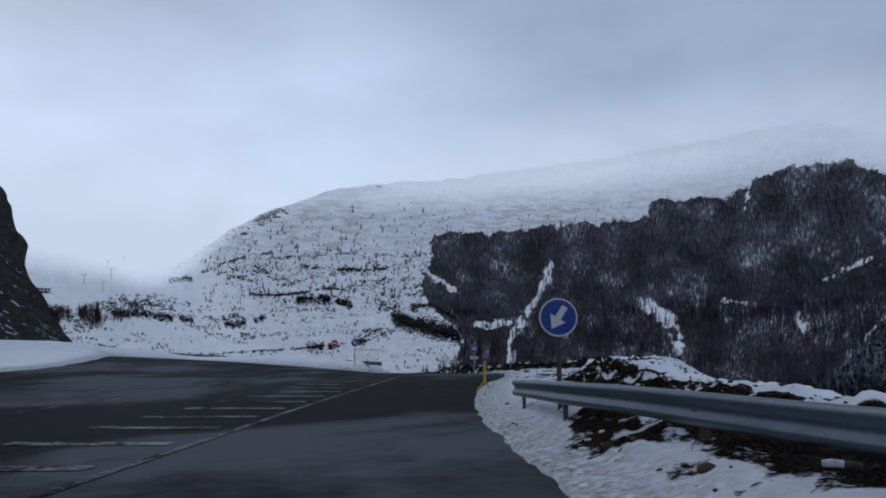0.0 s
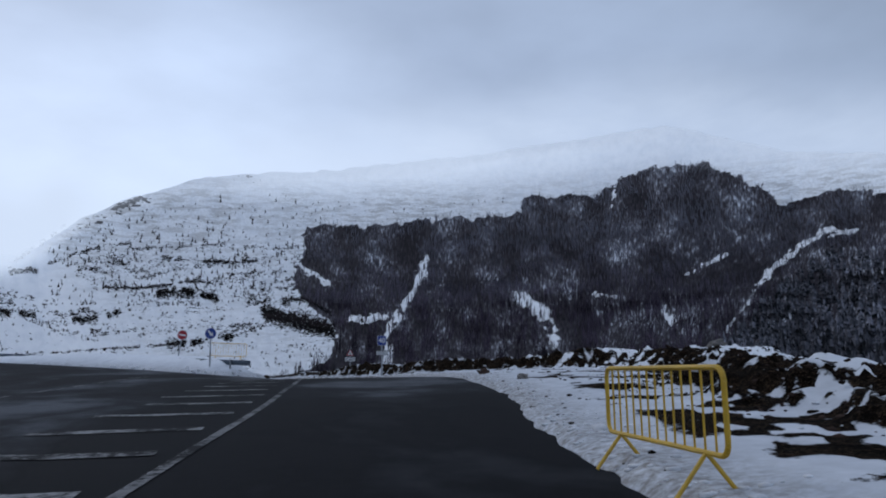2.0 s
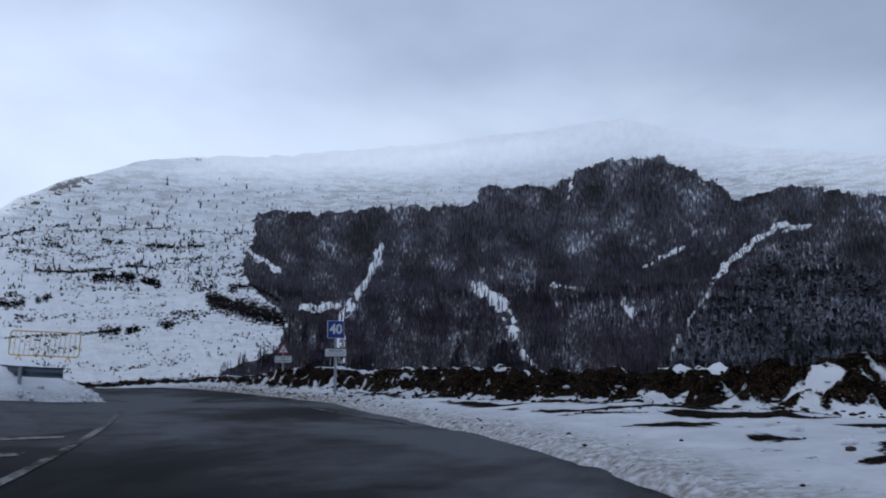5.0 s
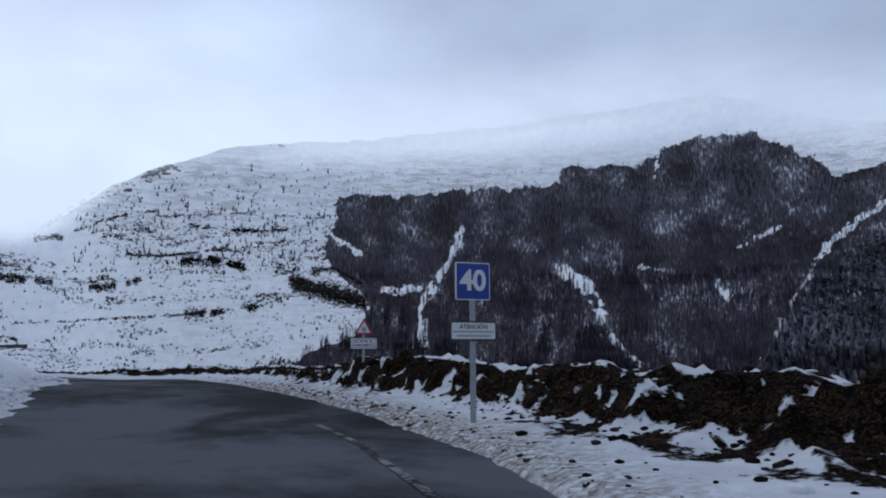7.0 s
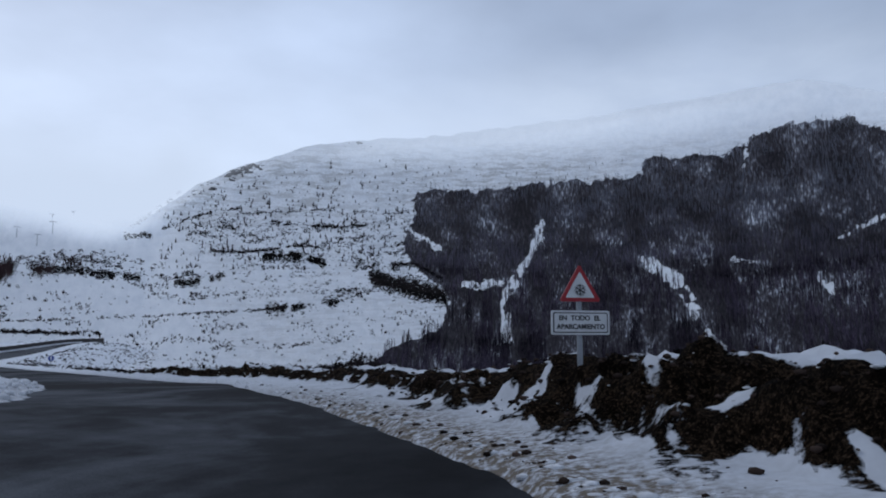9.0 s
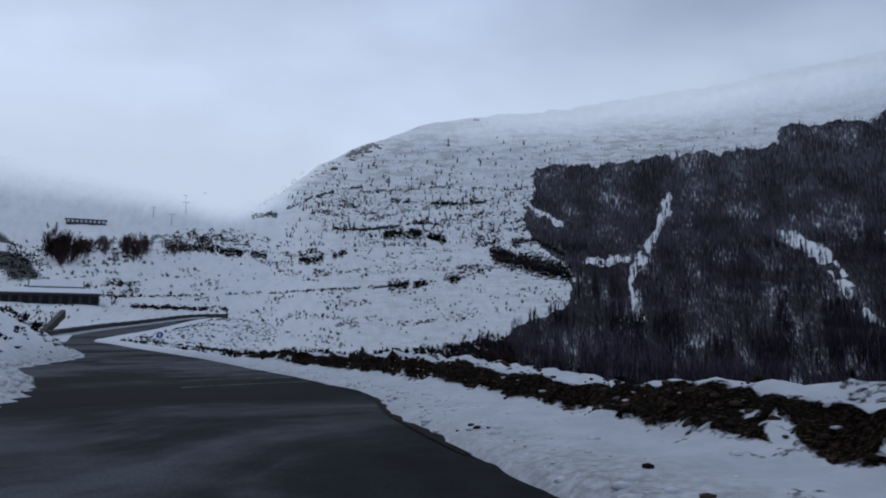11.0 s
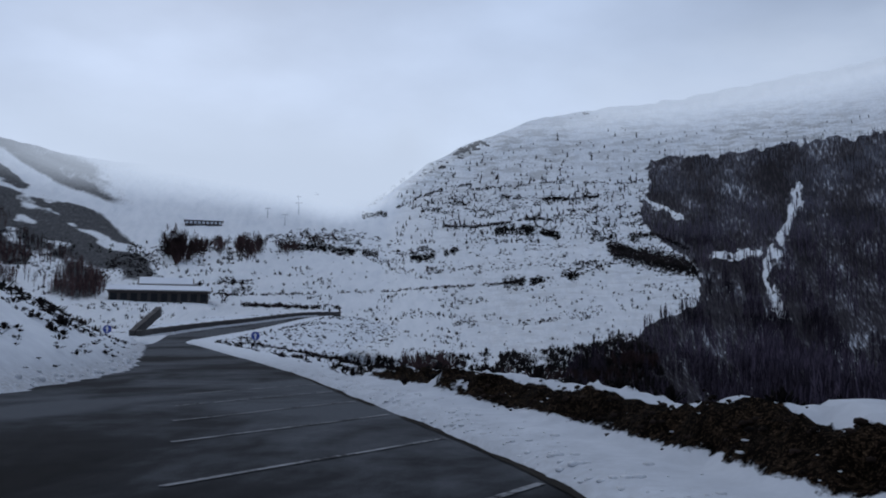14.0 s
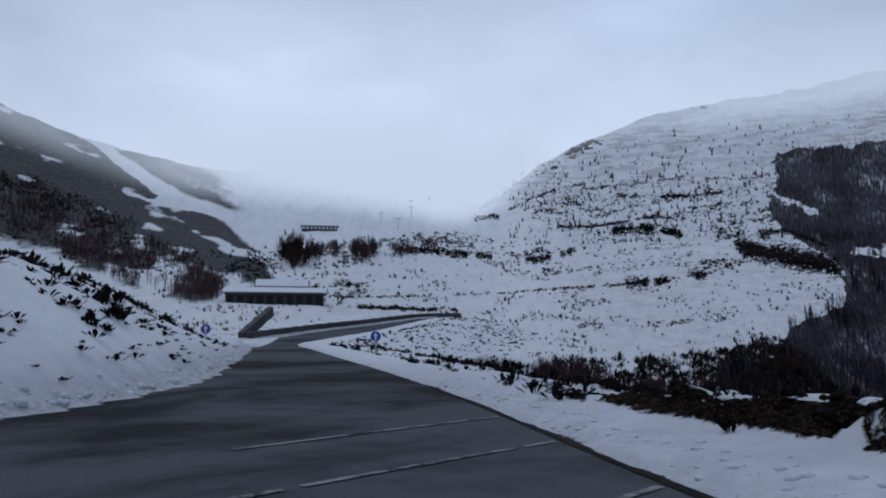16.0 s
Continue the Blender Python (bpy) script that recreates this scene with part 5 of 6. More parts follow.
# ---- crash barriers ----
def guardrail(points, height, label, step=2.0, tall=0.30, lift=None, side_of=1, post_paint=None):
    """Corrugated steel beam on posts along a line of (x, y)."""
    line = curve_through(points, 0.25)
    ob = empty("guardrail", *line[0], 0.0, label=label, category="guardrail")
    shift = Vector((-line[0][0], -line[0][1], 0))
    t = np.gradient(line, axis=0)
    t /= np.linalg.norm(t, axis=1)[:, None]
    nrm = np.stack([-t[:, 1], t[:, 0]], 1) * side_of
    zs = np.array([ground_at(*p) for p in line]) + height if lift is None else np.interp(np.arange(len(line)), np.linspace(0, len(line) - 1, len(lift)), lift)
    for _ in range(12):
        zs[1:-1] = (zs[:-2] + zs[1:-1] + zs[2:]) / 3
    wave = [(0.0, 0.5), (0.03, 0.46), (0.045, 0.33), (0.045, 0.24), (0.0, 0.10), (0.0, -0.10), (0.045, -0.24), (0.045, -0.33), (0.03, -0.46), (0.0, -0.5)]
    v, f = [], []
    for i in range(len(line)):
        for side in (0.0, 0.012):
            for d, hgt in wave:
                q = line[i] + nrm[i] * (d + side)
                v.append((q[0] + shift.x, q[1] + shift.y, zs[i] + hgt * tall))
    k, m = len(wave), 2 * len(wave)
    for i in range(len(line) - 1):
        a, b = i * m, (i + 1) * m
        for j in range(k - 1):
            f.append((a + j, a + j + 1, b + j + 1, b + j))
            f.append((a + k + j, b + k + j, b + k + j + 1, a + k + j + 1))
        f += [(a, b, b + k, a + k), (a + k - 1, a + m - 1, b + m - 1, b + k - 1)]
    f += [tuple(range(k)) + tuple(range(m - 1, k - 1, -1))]
    me = bpy.data.meshes.new("beam")
    me.from_pydata(v, [], f)
    me.materials.append(M_STEEL)
    me.shade_smooth()
    beam = new("beam", me)
    beam.parent = ob
    for i in range(int(0.8 / 0.25), len(line), int(step / 0.25)):
        x, y = line[i] - nrm[i] * 0.09
        g = ground_at(*line[i])
        bm = bmesh.new()
        box(bm, 0.10, 0.06, zs[i] + tall * 0.42 - g + 0.4, pose(x + shift.x, y + shift.y, (zs[i] + tall * 0.42 + g - 0.4) / 2, 0, 0, math.degrees(math.atan2(t[i][1], t[i][0]))), 0.008)
        post = part("post", bm, post_paint or M_POST, ob)
        bm = bmesh.new()
        q = line[i] - nrm[i] * 0.025
        box(bm, 0.09, 0.08, tall * 0.5, pose(q[0] + shift.x, q[1] + shift.y, zs[i], 0, 0, math.degrees(math.atan2(t[i][1], t[i][0]))), 0.008)
        part("spacer", bm, M_STEEL, post)
    return ob


guardrail([(6.85, 0.7), (6.92, -1.7), (7.1, -4.3), (7.55, -6.9), (8.25, -9.9), (9.05, -13.3), (9.65, -17.3)], 0.6, "galvanised steel guardrail along the snowy verge", 4.0, 0.32, [-0.30, -0.33, -0.40, -0.55, -0.66, -0.72], -1, M_RUST)
guardrail([(-40, 74), (-29, 74.5), (-20, 73.5), (-14.4, 70.5), (-10.8, 65.4), (-7.9, 61.0), (-4.6, 56.6), (-2.75, 53.9), (-1.15, 52.4), (-0.1, 52.2)], 0.45, "distant steel guardrail along the junction's far side", 3.0, 0.30, [4.6, 4.0, 3.4, 3.05, 2.75, 2.5, 2.28, 2.1, 1.85, 1.55])


# ---- yellow crowd barriers ----
def crowd_barrier(x, y, turn, tilt, length=2.3, tall=0.72, tube=0.022, rise=0.0, label="yellow tubular crowd barrier standing in the snow"):
    g = ground_at(x, y)
    ob = empty("crowd_barrier", x, y, g, turn, label=label, category="barrier")
    ob.matrix_world = pose(x, y, g, 0, tilt, turn)
    cu = bmesh.new()
    z0, z1, r = 0.16 + rise, 0.16 + rise + tall, 0.10
    loop = []
    for cx, cz, a0 in ((length - r, z1 - r, 0), (r, z1 - r, 90), (r, z0 + r, 180), (length - r, z0 + r, 270)):
        loop += [(cx + r * math.cos(radians(a0 + 15 * i)), 0, cz + r * math.sin(radians(a0 + 15 * i))) for i in range(7)]
    for i in range(len(loop)):
        rod(cu, loop[i], loop[(i + 1) % len(loop)], tube, 8)
    frame_ob = part("tube_frame", cu, M_YELLOW, ob)
    n = 13
    for i in range(n):
        bx = length * (i + 1) / (n + 1)
        bm = bmesh.new()
        rod(bm, (bx, 0, z0), (bx, 0, z1), tube * 0.46, 6)
        part("bar", bm, M_YELLOW, frame_ob)
    for bx in (0.35, length - 0.35):
        bm = bmesh.new()
        rod(bm, (bx, -0.26, -0.04), (bx, 0, z0), 0.018, 7)
        rod(bm, (bx, 0.26, -0.04), (bx, 0, z0), 0.018, 7)
        part("foot", bm, M_YELLOW, ob)


crowd_barrier(6.66, 9.25, 88, -0.6, 2.5, 0.63, 0.022, 0.13)
crowd_barrier(-3.3, 57.6, -8, 3, 2.4, 0.85, 0.020, 0.0, "yellow tubular crowd barrier at the tip of the snowy island")


# ---- rock cutting beside the junction ----
def rock_face():
    n, k = 200, 80
    v = []
    for i in range(n):
        s = i / (n - 1)
        bx, by = -72 + 36 * s, 52 + 20.5 * s - 3 * math.sin(s * 3.1)
        top = np.interp(s, [0, 0.4, 0.7, 0.80, 0.86, 0.915, 0.955, 0.98, 1.0], [34, 34, 32, 25, 17.0, 10.4, 6.4, 4.0, 1.5])
        for j in range(k):
            h = j / (k - 1)
            jag = 1.4 * fnoise(s * 14, h * 9, 101, 4, 0.6) + 1.0 * fnoise(s * 40, h * 22, 102, 4, 0.65)
            back = 0.16 * top * h ** 1.25
            v.append((bx - back * 0.93 + jag * 0.9, by + back * 0.30 + jag * 0.3, float(road_z(bx, by)) - 1.5 + top * h + 0.6 * jag * h))
    f = [(i * k + j, i * k + j + 1, (i + 1) * k + j + 1, (i + 1) * k + j) for i in range(n - 1) for j in range(k - 1)]
    ob = sheet("rock_cutting", v, f, M_CLIFF, False)
    return tagged(ob, "dark craggy rock cutting with snow on its ledges", "rock face", kind="structure")


def cliff_material():
    m, n, l, p = nodes_of("cliff_rock")
    co = n.new("ShaderNodeTexCoord").outputs["Object"]
    a, b = noise_node(n, l, 1.4, 8, 0.7, co), noise_node(n, l, 0.5, 6, 0.65, co)
    rock = ramp_node(n, l, a.outputs["Fac"], ((0.3, (0.012, 0.011, 0.011)), (0.6, (0.05, 0.043, 0.038)), (0.8, (0.13, 0.10, 0.08))))
    geo = n.new("ShaderNodeNewGeometry")
    sep = n.new("ShaderNodeSeparateXYZ")
    l.new(geo.outputs["True Normal"], sep.inputs[0])
    lie = math_node(n, l, "ADD", sep.outputs[2], math_node(n, l, "MULTIPLY", math_node(n, l, "SUBTRACT", b.outputs["Fac"], 0.5), 1.1))
    k = ramp_node(n, l, lie, ((0.40, (0, 0, 0)), (0.50, (1, 1, 1))))
    l.new(mix_node(n, l, k, rock, SNOW), p.inputs["Base Color"])
    p.inputs["Roughness"].default_value = 0.85
    bump_node(n, l, p, a.outputs["Fac"], 0.8, 0.2)
    return m


M_CLIFF = cliff_material()
rock_face()


# ---- ski area at the head of the valley ----
def place(az, el):
    return Vector(land(np.array([az]), np.array([el]))[0])


def gable_roof(bm, w, d, z0, rise, over, thick):
    for s in (-1, 1):
        a = math.atan2(rise, d / 2 + over)
        ln = math.hypot(rise, d / 2 + over)
        box(bm, w + 2 * over, ln, thick, pose(0, s * (d / 2 + over) / 2, z0 + rise / 2, -s * math.degrees(a), 0, 0), 0.02)


def lodge(at, width, depth, tall, turn, floors, bays, label, glass=M_GLASS):
    """A long dark lodge with a snow-laden low gable roof and rows of windows."""
    ob = empty("ski_lodge", at[0], at[1], at[2] - 0.3, turn, label=label, category="building")
    bm = bmesh.new()
    box(bm, width, depth, tall + 2.0, pose(0, 0, (tall - 2.0) / 2), 0.05)
    wall = part("wall", bm, M_TIMBER, ob, "dark timber wall")
    bm = bmesh.new()
    gable_roof(bm, width, depth, tall, tall * 0.42, 0.9, 0.18)
    roof = part("roof", bm, M_STONE, ob, "grey roof slabs under snow")
    bm = bmesh.new()
    gable_roof(bm, width - 0.3, depth - 0.2, tall + 0.16, tall * 0.42, 0.75, 0.22)
    part("roof_snow", bm, M_SNOW, roof, "thick snow on the roof")
    for fl in range(floors):
        for i in range(bays):
            x = -width / 2 + width * (i + 0.5) / bays
            z = tall * (fl + 0.5) / floors
            hw, hh = width / bays * 0.32, tall / floors * 0.30
            bm = bmesh.new()
            box(bm, hw * 2 + 0.16, 0.10, hh * 2 + 0.16, pose(x, -depth / 2 - 0.04, z), 0.01)
            win = part("window", bm, M_TIMBER, wall)
            bm = bmesh.new()
            box(bm, hw * 2, 0.04, hh * 2, pose(x, -depth / 2 - 0.10, z))
            part("pane", bm, glass, win)
    return ob


lodge((-104.2, 221.2, 5.6), 18.5, 9, 2.6, 35, 1, 10, "long low dark ski lodge under a snow-covered roof")
lodge((-108.6, 229.4, 6.2), 9.5, 7, 3.7, 35, 1, 4, "smaller dark lodge wing under a snow-covered roof")
lodge(place(-32.55, 6.4), 21, 7, 2.4, 32, 1, 9, "small dark hut row with pale windows on the ski slope", M_FROST)


def lift_pylon(az, el, tall, turn):
    p = place(az, el)
    ob = empty("lift_pylon", p.x, p.y, p.z, turn, label="grey steel ski-lift pylon with a cross arm", category="pylon", group="ski-lift pylons")
    bm = bmesh.new()
    rod(bm, (0, 0, -1), (0, 0, tall), 0.28, 8, 0.17)
    part("mast", bm, M_POST, ob)
    bm = bmesh.new()
    box(bm, tall * 0.5, 0.3, 0.28, pose(0, 0, tall - 0.2), 0.03)
    part("cross_arm", bm, M_POST, ob)
    for s in (-1, 1):
        bm = bmesh.new()
        box(bm, 0.25, 1.6, 0.22, pose(s * tall * 0.24, 0, tall - 0.45), 0.03)
        part("roller_train", bm, M_STEEL, ob)


for az_, el_, tall_ in ((-26.6, 7.4, 10), (-27.4, 6.6, 8), (-28.6, 7.1, 7.5), (-26.7, 8.2, 7.5), (-25.5, 8.6, 6.5), (-24.3, 9.0, 6)):
    lift_pylon(az_, el_, tall_, 20)


def far_wall():
    """Low dark stone parapet along the road past the bend."""
    line = curve_through([(-56.6, 152.5), (-58.4, 158.6), (-60.6, 169.3), (-61.4, 180.7), (-63.4, 200), (-63.2, 209), (-62, 215)], 0.8)
    v, f = [], []
    for i, (x, y) in enumerate(line):
        g = float(road_z(x, y))
        top = g + float(np.interp(y, [152, 175, 215], [0.8, 0.75, 0.7])) + 0.04 * math.sin(i * 1.7)
        t = line[min(i + 1, len(line) - 1)] - line[max(i - 1, 0)]
        nx, ny = -t[1] / np.hypot(*t) * 0.22, t[0] / np.hypot(*t) * 0.22
        v += [(x - nx, y - ny, g - 2.5), (x - nx, y - ny, top), (x + nx, y + ny, top + 0.03), (x + nx, y + ny, g - 2.5)]
        if i:
            a, b = 4 * i - 4, 4 * i
            f += [(a + j, a + j + 1, b + j + 1, b + j) for j in range(3)]
    f += [(0, 1, 2, 3), tuple(len(v) - 4 + j for j in (3, 2, 1, 0))]
    ob = sheet("parapet", v, f, M_ROCK, False)
    return tagged(ob, "low dark stone parapet along the far road", "wall", kind="structure")


far_wall()


def ramp_wall():
    """A short sloping wall running up from the bend."""
    bm = bmesh.new()
    a, b = Vector((-57.4, 152.6, 0.7)), Vector((-61.2, 162.0, 3.3))
    for s in range(6):
        p, q = a.lerp(b, s / 6), a.lerp(b, (s + 1) / 6)
        mid = (p + q) / 2
        box(bm, 0.6, (q - p).length * 0.98, 0.95 + 0.08 * (s % 2), pose(mid.x, mid.y, mid.z - 0.3, math.degrees(math.asin((b.z - a.z) / (b - a).length)), 0, 22), 0.05)
    ob = part("ramp_wall", bm, M_ROCK)
    return tagged(ob, "short dark brown wall sloping up from the bend", "wall", kind="structure")


ramp_wall()


# ---- stones, clods and brush near the road ----
def stone_template(rng, rough=0.3):
    bm = bmesh.new()
    bmesh.ops.create_icosphere(bm, subdivisions=1, radius=1.0)
    off = rng.random(3) * 10
    for v in bm.verts:
        v.co *= 1 + rough * noise.noise(v.co * 1.3 + Vector(off)) + 0.4 * rough * noise.noise(v.co * 3.1 + Vector(off))
        v.co.z *= 0.75
    bm.verts.ensure_lookup_table()
    V = np.array([v.co[:] for v in bm.verts])
    F = np.array([[v.index for v in f.verts] for f in bm.faces])
    bm.free()
    return V, F


def near_clutter():
    rng = np.random.default_rng(12)
    stones = [stone_template(rng, 0.6) for _ in range(6)]
    # earth clods tumbled down the face of the bank
    k = rng.integers(0, len(BERM_LINE), 15000)
    spread = rng.normal(size=len(k)) * 0.75 * np.interp(BERM_LINE[k, 1], [30, 60, 80], [1.3, 0.7, 0.45]) - np.interp(BERM_LINE[k, 1], [30, 60, 80], [1.6, 0.9, 0.6])
    g = np.gradient(BERM_LINE, axis=0)[k]
    g /= np.linalg.norm(g, axis=1)[:, None]
    x, y = BERM_LINE[k, 0] + g[:, 1] * spread, BERM_LINE[k, 1] - g[:, 0] * spread
    dr = nearest(x, y, R_LINE)[0]
    keep = (dr > np.interp(y, [60, 76], [1.0, 1.5])) & ~inside(x, y, ROAD_RING) & (y > -12) & (y < 112) & (spread > np.interp(y, [40, 60, 75], [-3.5, -2.4, -0.9]))
    x, y = x[keep], y[keep]
    z = verge_height(x, y)[0]
    size = (0.015 + 0.06 * rng.random(len(x)) ** 2.4) * np.interp(y, [50, 75], [1.0, 0.85])
    bits = rng.random(len(x)) < 0.12
    scatter("snow_lumps", stones, np.stack([x, y, z], 1)[bits], size[bits] * 1.1, M_OLDSNOW, rng, "bits of snow clinging to the earth bank", "snow lumps", 0.4)
    x, y, z, size = x[~bits], y[~bits], z[~bits], size[~bits]
    scatter("earth_clods", stones, np.stack([x, y, z + size * 0.15], 1), size, M_EARTH, rng, "dark clods of earth tumbled over the snow bank", "earth clods", 0.8)
    # clods and crusty lumps strewn over the flat before the bank
    n_ = 5000
    k = rng.integers(0, len(R_LINE), n_)
    g = np.gradient(R_LINE, axis=0)[k]
    g /= np.linalg.norm(g, axis=1)[:, None]
    off = 0.4 + 7.5 * rng.random(n_)
    x, y = R_LINE[k, 0] + g[:, 1] * off, R_LINE[k, 1] - g[:, 0] * off
    keep = (y > -20) & (y < 60) & (fnoise(x * 0.6, y * 0.6, 151, 3, 0.6) > 0.16) & (nearest(x, y, BERM_LINE)[0] > 0.8)
    x, y = x[keep], y[keep]
    z = verge_height(x, y)[0]
    size = (0.012 + 0.075 * rng.random(len(x)) ** 3.5) * np.interp(y, [2, 12], [1.4, 1.0])
    half = rng.random(len(x)) < 0.5
    for sel, mat, label, kind_ in ((half, M_EARTH, "small dark clods strewn over the snowy flat", "earth clods"), (~half, M_OLDSNOW, "crusty snow lumps strewn over the flat", "snow lumps")):
        scatter(kind_.replace(" ", "_"), stones, np.stack([x, y, z + size * 0.15], 1)[sel], size[sel] * (1.0 if mat is M_EARTH else 1.5), mat, rng, label, kind_, 0.8)
    # gritty lumps of ploughed snow along both edges of the asphalt
    k = rng.integers(0, len(R_LINE), 7000)
    g = np.gradient(R_LINE, axis=0)[k]
    g /= np.linalg.norm(g, axis=1)[:, None]
    off = 0.05 + np.abs(rng.normal(size=len(k))) * 0.42
    x, y = R_LINE[k, 0] + g[:, 1] * off, R_LINE[k, 1] - g[:, 0] * off
    keep = (y > -19) & (y < 114)
    x, y = x[keep], y[keep]
    z = np.maximum(verge_height(x, y)[0], road_z(x, y))
    size = (0.012 + 0.05 * rng.random(len(x)) ** 3.5) * np.interp(y, [44, 52, 70, 80], [1.0, 1.3, 1.3, 1.0])
    brown = (rng.random(len(x)) < np.interp(y, [44, 52, 72, 80], [0.1, 0.55, 0.55, 0.0]))
    scatter("earth_clods", stones, np.stack([x, y, z + size * 0.1], 1)[brown], size[brown] * 0.8, M_EARTH, rng, "brown clods ploughed into the snow at the road edge", "earth clods", 0.8)
    x, y, z, size = x[~brown], y[~brown], z[~brown], size[~brown]
    scatter("snow_lumps", stones, np.stack([x, y, z], 1), size * 1.3, M_OLDSNOW, rng, "gritty lumps of ploughed snow along the road edge", "snow lumps", 0.55)
    k = rng.integers(0, len(L_LINE), 2600)
    g = np.gradient(L_LINE, axis=0)[k]
    g /= np.linalg.norm(g, axis=1)[:, None]
    off = 0.05 + np.abs(rng.normal(size=len(k))) * 0.3
    x, y = L_LINE[k, 0] - g[:, 1] * off, L_LINE[k, 1] + g[:, 0] * off
    keep = (y > 50) & (y < 125) & (x > -48)
    x, y = x[keep], y[keep]
    z = np.maximum(left_height(x, y)[0], road_z(x, y))
    size = 0.03 + 0.10 * rng.random(len(x)) ** 2
    scatter("snow_lumps", stones, np.stack([x, y, z + size * 0.2], 1), size, M_OLDSNOW, rng, "lumps of ploughed snow beside the uphill bank", "snow lumps")
    # tufts and heather on the uphill bank
    bush = [clump_template(rng, 14, 0.5, 0.11) for _ in range(6)]
    x, y = -50 + 38 * rng.random(16000), 88 + 46 * rng.random(16000)
    dl = nearest(x, y, L_LINE)[0]
    keep = ~inside(x, y, ROAD_RING) & (dl > 0.7) & (dl < 8) & (x < np.interp(y, [90, 98, 109, 120, 134], [-14, -20.5, -25, -32, -42])) & (rng.random(16000) < 0.08 + 0.4 * smooth01(0.05, 0.35, fnoise(x * 0.7, y * 0.7, 131, 3)) * smooth01(0.5, 3, dl))
    x, y = x[keep], y[keep]
    size = (0.14 + 0.40 * rng.random(len(x)) ** 2) * (0.8 + 0.05 * np.clip(dl[keep], 0, 9))
    scatter("bank_heather", bush, np.stack([x, y, left_height(x, y)[0]], 1), size, M_BRUSH, rng, "dark heather tufts poking through the snowy bank", "heather", 0.55)
    # taller shrubs along the crown of the bank
    x, y = -52 + 26 * rng.random(4200), 98 + 32 * rng.random(4200)
    dl = nearest(x, y, L_LINE)[0]
    keep = ~inside(x, y, ROAD_RING) & (x < np.interp(y, [90, 98, 109, 120, 134], [-14, -20.5, -25, -32, -42])) & (rng.random(4200) < smooth01(1.6, 3.4, dl) * smooth01(8.5, 5.5, dl) * smooth01(108, 118, y) * smooth01(-0.1, 0.3, fnoise(x * 0.5, y * 0.5, 137, 2)) * 0.3)
    x, y = x[keep], y[keep]
    scatter("crown_shrubs", bush, np.stack([x, y, left_height(x, y)[0]], 1), 0.25 + 0.4 * rng.random(len(x)), M_BRUSH, rng, "brown leafless shrubs along the crown of the snowy bank", "shrubs", 1.0)
    # dry stems beyond the valley-side bank
    k = rng.integers(0, len(BERM_LINE), 2600)
    g = np.gradient(BERM_LINE, axis=0)[k]
    g /= np.linalg.norm(g, axis=1)[:, None]
    off = 0.6 + np.abs(rng.normal(size=len(k))) * 1.6
    x, y = BERM_LINE[k, 0] + g[:, 1] * off, BERM_LINE[k, 1] - g[:, 0] * off
    keep = (y > 20) & (y < 130) & (nearest(x, y, R_LINE)[0] > 1.2)
    x, y = x[keep], y[keep]
    scatter("bank_stems", bush, np.stack([x, y, verge_height(x, y)[0]], 1), (0.12 + 0.28 * rng.random(len(x))) * np.interp(y, [90, 104], [0.45, 1.0]), M_BRUSH, rng, "dry grass and brush behind the earth bank", "brush", 1.0)
    # stems between the road and the field past the bays
    n_ = 5000
    k = rng.integers(0, len(BERM_LINE), n_)
    g = np.gradient(BERM_LINE, axis=0)[k]
    g /= np.linalg.norm(g, axis=1)[:, None]
    off = -1.5 + 12.5 * rng.random(n_) ** 1.2
    x, y = BERM_LINE[k, 0] + g[:, 1] * off, BERM_LINE[k, 1] - g[:, 0] * off
    keep = (y > 104) & (y < 204) & ~inside(x, y, ROAD_RING) & (nearest(x, y, R_LINE)[0] > 1.0) & (fnoise(x * 0.25, y * 0.25, 141, 2) > -0.35)
    x, y = x[keep], y[keep]
    scatter("roadside_stems", bush, np.stack([x, y, verge_height(x, y)[0]], 1), 0.08 + 0.3 * rng.random(len(x)) ** 2, M_BRUSH, rng, "small dark tufts poking through snow beside the bend", "tufts", 0.9)


M_OLDSNOW = simple("gritty_old_snow", (0.66, 0.67, 0.70), 0.8, grain=18, vary=0.25, spec=0.2)
near_clutter()


def boulder(x, y, size, seed, label, mat):
    bm = bmesh.new()
    bmesh.ops.create_icosphere(bm, subdivisions=3, radius=size)
    for v in bm.verts:
        v.co *= 1 + 0.55 * noise.noise(v.co * (1.6 / size) + Vector((seed * 3.1, 0, 0))) + 0.28 * noise.noise(v.co * (4 / size) + Vector((0, seed, 0)))
        v.co.z *= 0.7
    ob = part("boulder", bm, mat)
    ob.matrix_world = pose(x, y, ground_at(x, y) + size * 0.25, 0, 0, seed * 40)
    return tagged(ob, label, "boulder")


boulder(9.75, 31.6, 0.2, 1, "brown lump of frozen earth at the road edge", M_EARTH)
boulder(9.7, 26.1, 0.16, 2, "grey stone half buried in snow", M_STONE)
boulder(16.6, 27.4, 0.26, 3, "grey boulder on the earth bank", M_STONE)
boulder(8.6, 62.4, 0.09, 4, "brown stone on the earth bank", M_EARTH)
boulder(-0.6, 86.2, 0.14, 5, "brown stone on the earth bank", M_EARTH)
boulder(-2.6, 90.6, 0.13, 6, "grey stone on the earth bank", M_STONE)


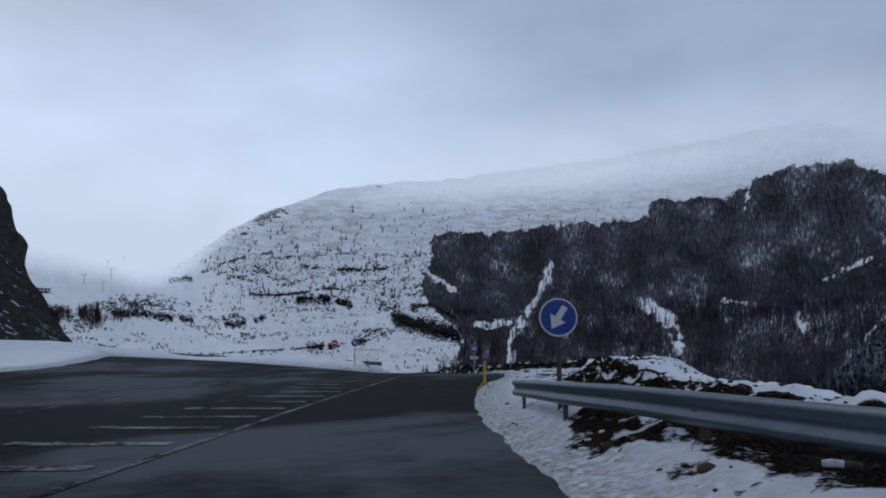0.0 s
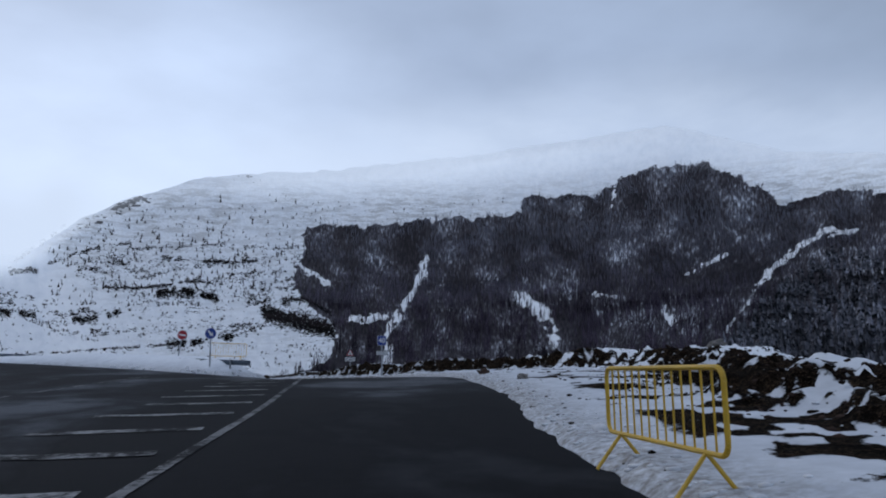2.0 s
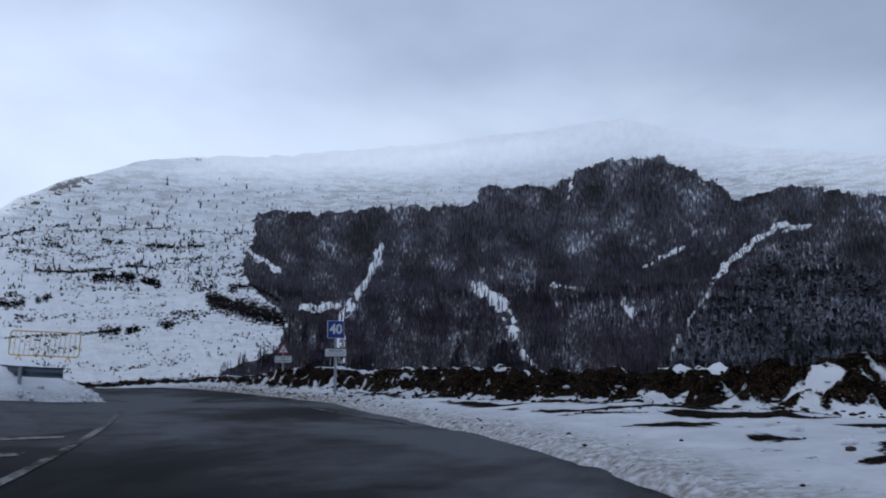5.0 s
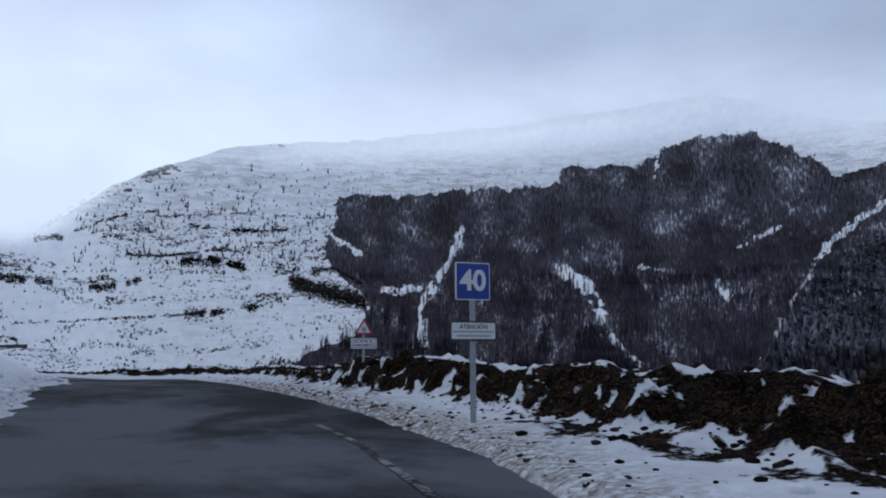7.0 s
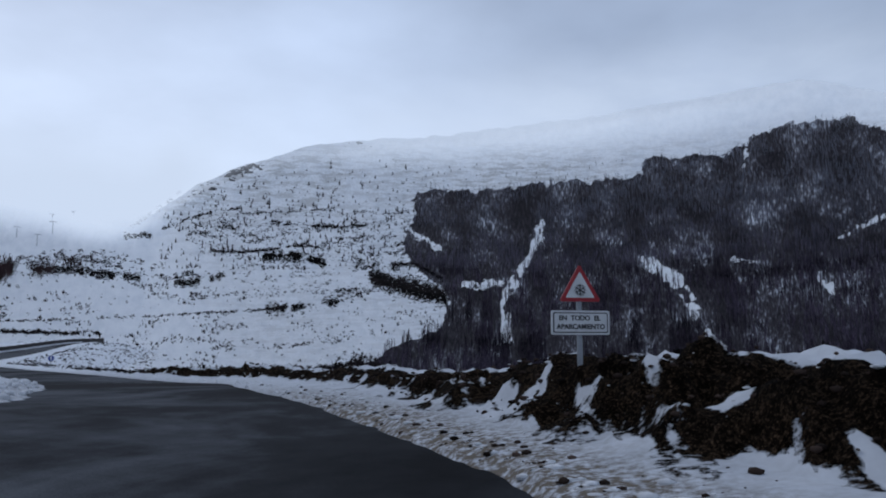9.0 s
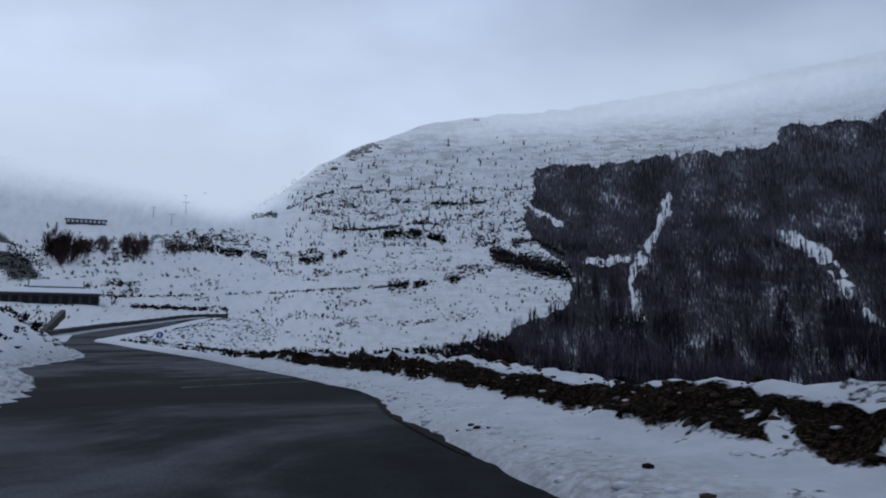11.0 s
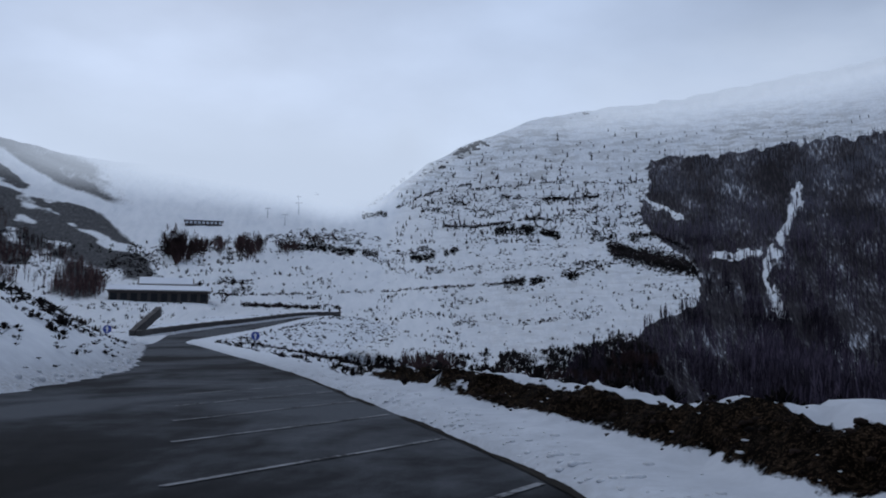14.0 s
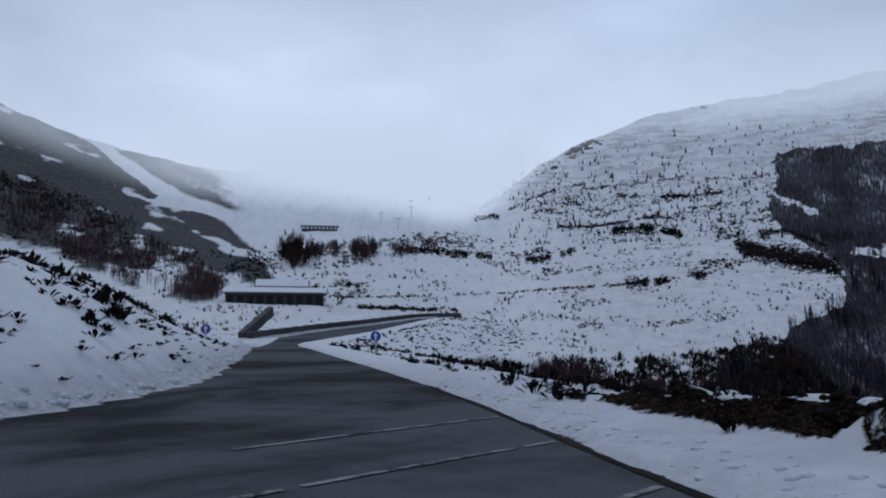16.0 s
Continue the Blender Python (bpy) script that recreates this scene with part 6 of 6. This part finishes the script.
# ---- low cloud trailing over the ridge ----
def cloud_material():
    m, n, l, p = nodes_of("low_cloud")
    co = n.new("ShaderNodeTexCoord").outputs["Object"]
    a = noise_node(n, l, 0.0035, 6, 0.6, co, (1.0, 1.0, 2.6))
    veil = n.new("ShaderNodeAttribute")
    veil.attribute_name = "veil"
    wisp = ramp_node(n, l, a.outputs["Fac"], ((0.30, (0.6, 0.6, 0.6)), (0.62, (1, 1, 1))))
    k = math_node(n, l, "MULTIPLY", veil.outputs["Fac"], wisp, True)
    # the veil emits a sky-matched colour, in place of daylight scattered in cloud
    n.remove(p)
    out = n["Material Output"]
    glow, clear, blend = n.new("ShaderNodeEmission"), n.new("ShaderNodeBsdfTransparent"), n.new("ShaderNodeMixShader")
    glow.inputs[0].default_value, glow.inputs[1].default_value = (0.60, 0.705, 0.885, 1), 1.15
    l.new(k, blend.inputs[0])
    l.new(clear.outputs[0], blend.inputs[1])
    l.new(glow.outputs[0], blend.inputs[2])
    l.new(blend.outputs[0], out.inputs[0])
    return m


def build_cloud():
    az = np.linspace(-66, 62, 160)
    up = np.linspace(0, 1, 40)
    top = np.interp(az, SKY_AZ, SKY_EL)
    r = np.interp(az, FAR_AZ, FAR_R)
    A = np.repeat(az[:, None], len(up), 1)
    low = np.interp(az, [-66, -50, -40, -24, -19, -14, 0, 20, 35, 60], [2.2, 2.2, 2.7, 2.7, 1.6, 1.3, 2.8, 3.6, 3.0, 3.0])
    E = (top - low)[:, None] + up[None] * (low + 7.0)[:, None]
    # it hangs a little in front of the slope and on over the crest
    e0 = np.interp(az, BASE_AZ, BASE_EL)
    near = np.interp(az, BASE_AZ, NEAR_R)
    u = np.clip((E - e0[:, None]) / (top - e0)[:, None], 0, 1)
    R = 0.93 * near[:, None] * (r / near)[:, None] ** (u ** 0.7)
    a = np.radians(A)
    R = np.minimum(R, 4500)
    P = np.stack([EYE[0] + R * np.sin(a), EYE[1] + R * np.cos(a), EYE[2] + R * np.tan(np.radians(E))], -1)
    thick = np.interp(az, [-66, -52, -46, -38, -24, -19, -15, -9, -4, 8, 18, 26, 30, 38, 60], [0.4, 0.45, 0.4, 1.0, 1.6, 1.2, 0.3, 0.28, 0.55, 0.72, 0.62, 0.42, 0.5, 0.5, 0.5])
    over = E - top[:, None]
    veil = smooth01(-low[:, None], 0.1, over) * smooth01(6.0, 0.6, over) * thick[:, None]
    n, k = A.shape
    idx = np.arange(n * k).reshape(n, k)
    q = np.stack([idx[:-1, :-1], idx[1:, :-1], idx[1:, 1:], idx[:-1, 1:]], -1).reshape(-1, 4)
    ob = sheet("low_cloud", P.reshape(-1, 3).tolist(), q.tolist(), cloud_material())
    attach(ob, "veil", veil)
    return tagged(ob, "pale cloud trailing over the snowy ridge", "cloud", kind="structure")


build_cloud()


# ---- rocks showing on the far ridge ----
def ridge_rocks():
    rng = np.random.default_rng(33)
    st = [stone_template(rng, 0.8) for _ in range(6)]
    a = np.concatenate([-14.7 + rng.normal(size=60) * 0.7, -6.2 + rng.normal(size=8) * 0.5, -17.5 + rng.normal(size=12) * 1.2])
    top = np.interp(a, SKY_AZ, SKY_EL)
    e = top - 0.12 - np.abs(np.concatenate([0.30 * rng.normal(size=60), 0.2 * rng.normal(size=8), 0.3 * rng.normal(size=12)]))
    p = land(a, e)
    scatter("ridge_rocks", st, p, 1.6 + 5.0 * rng.random(len(a)) ** 2, M_ROCK, rng, "dark rocks breaking through snow on the far ridge", "rocks", 0.8)


ridge_rocks()
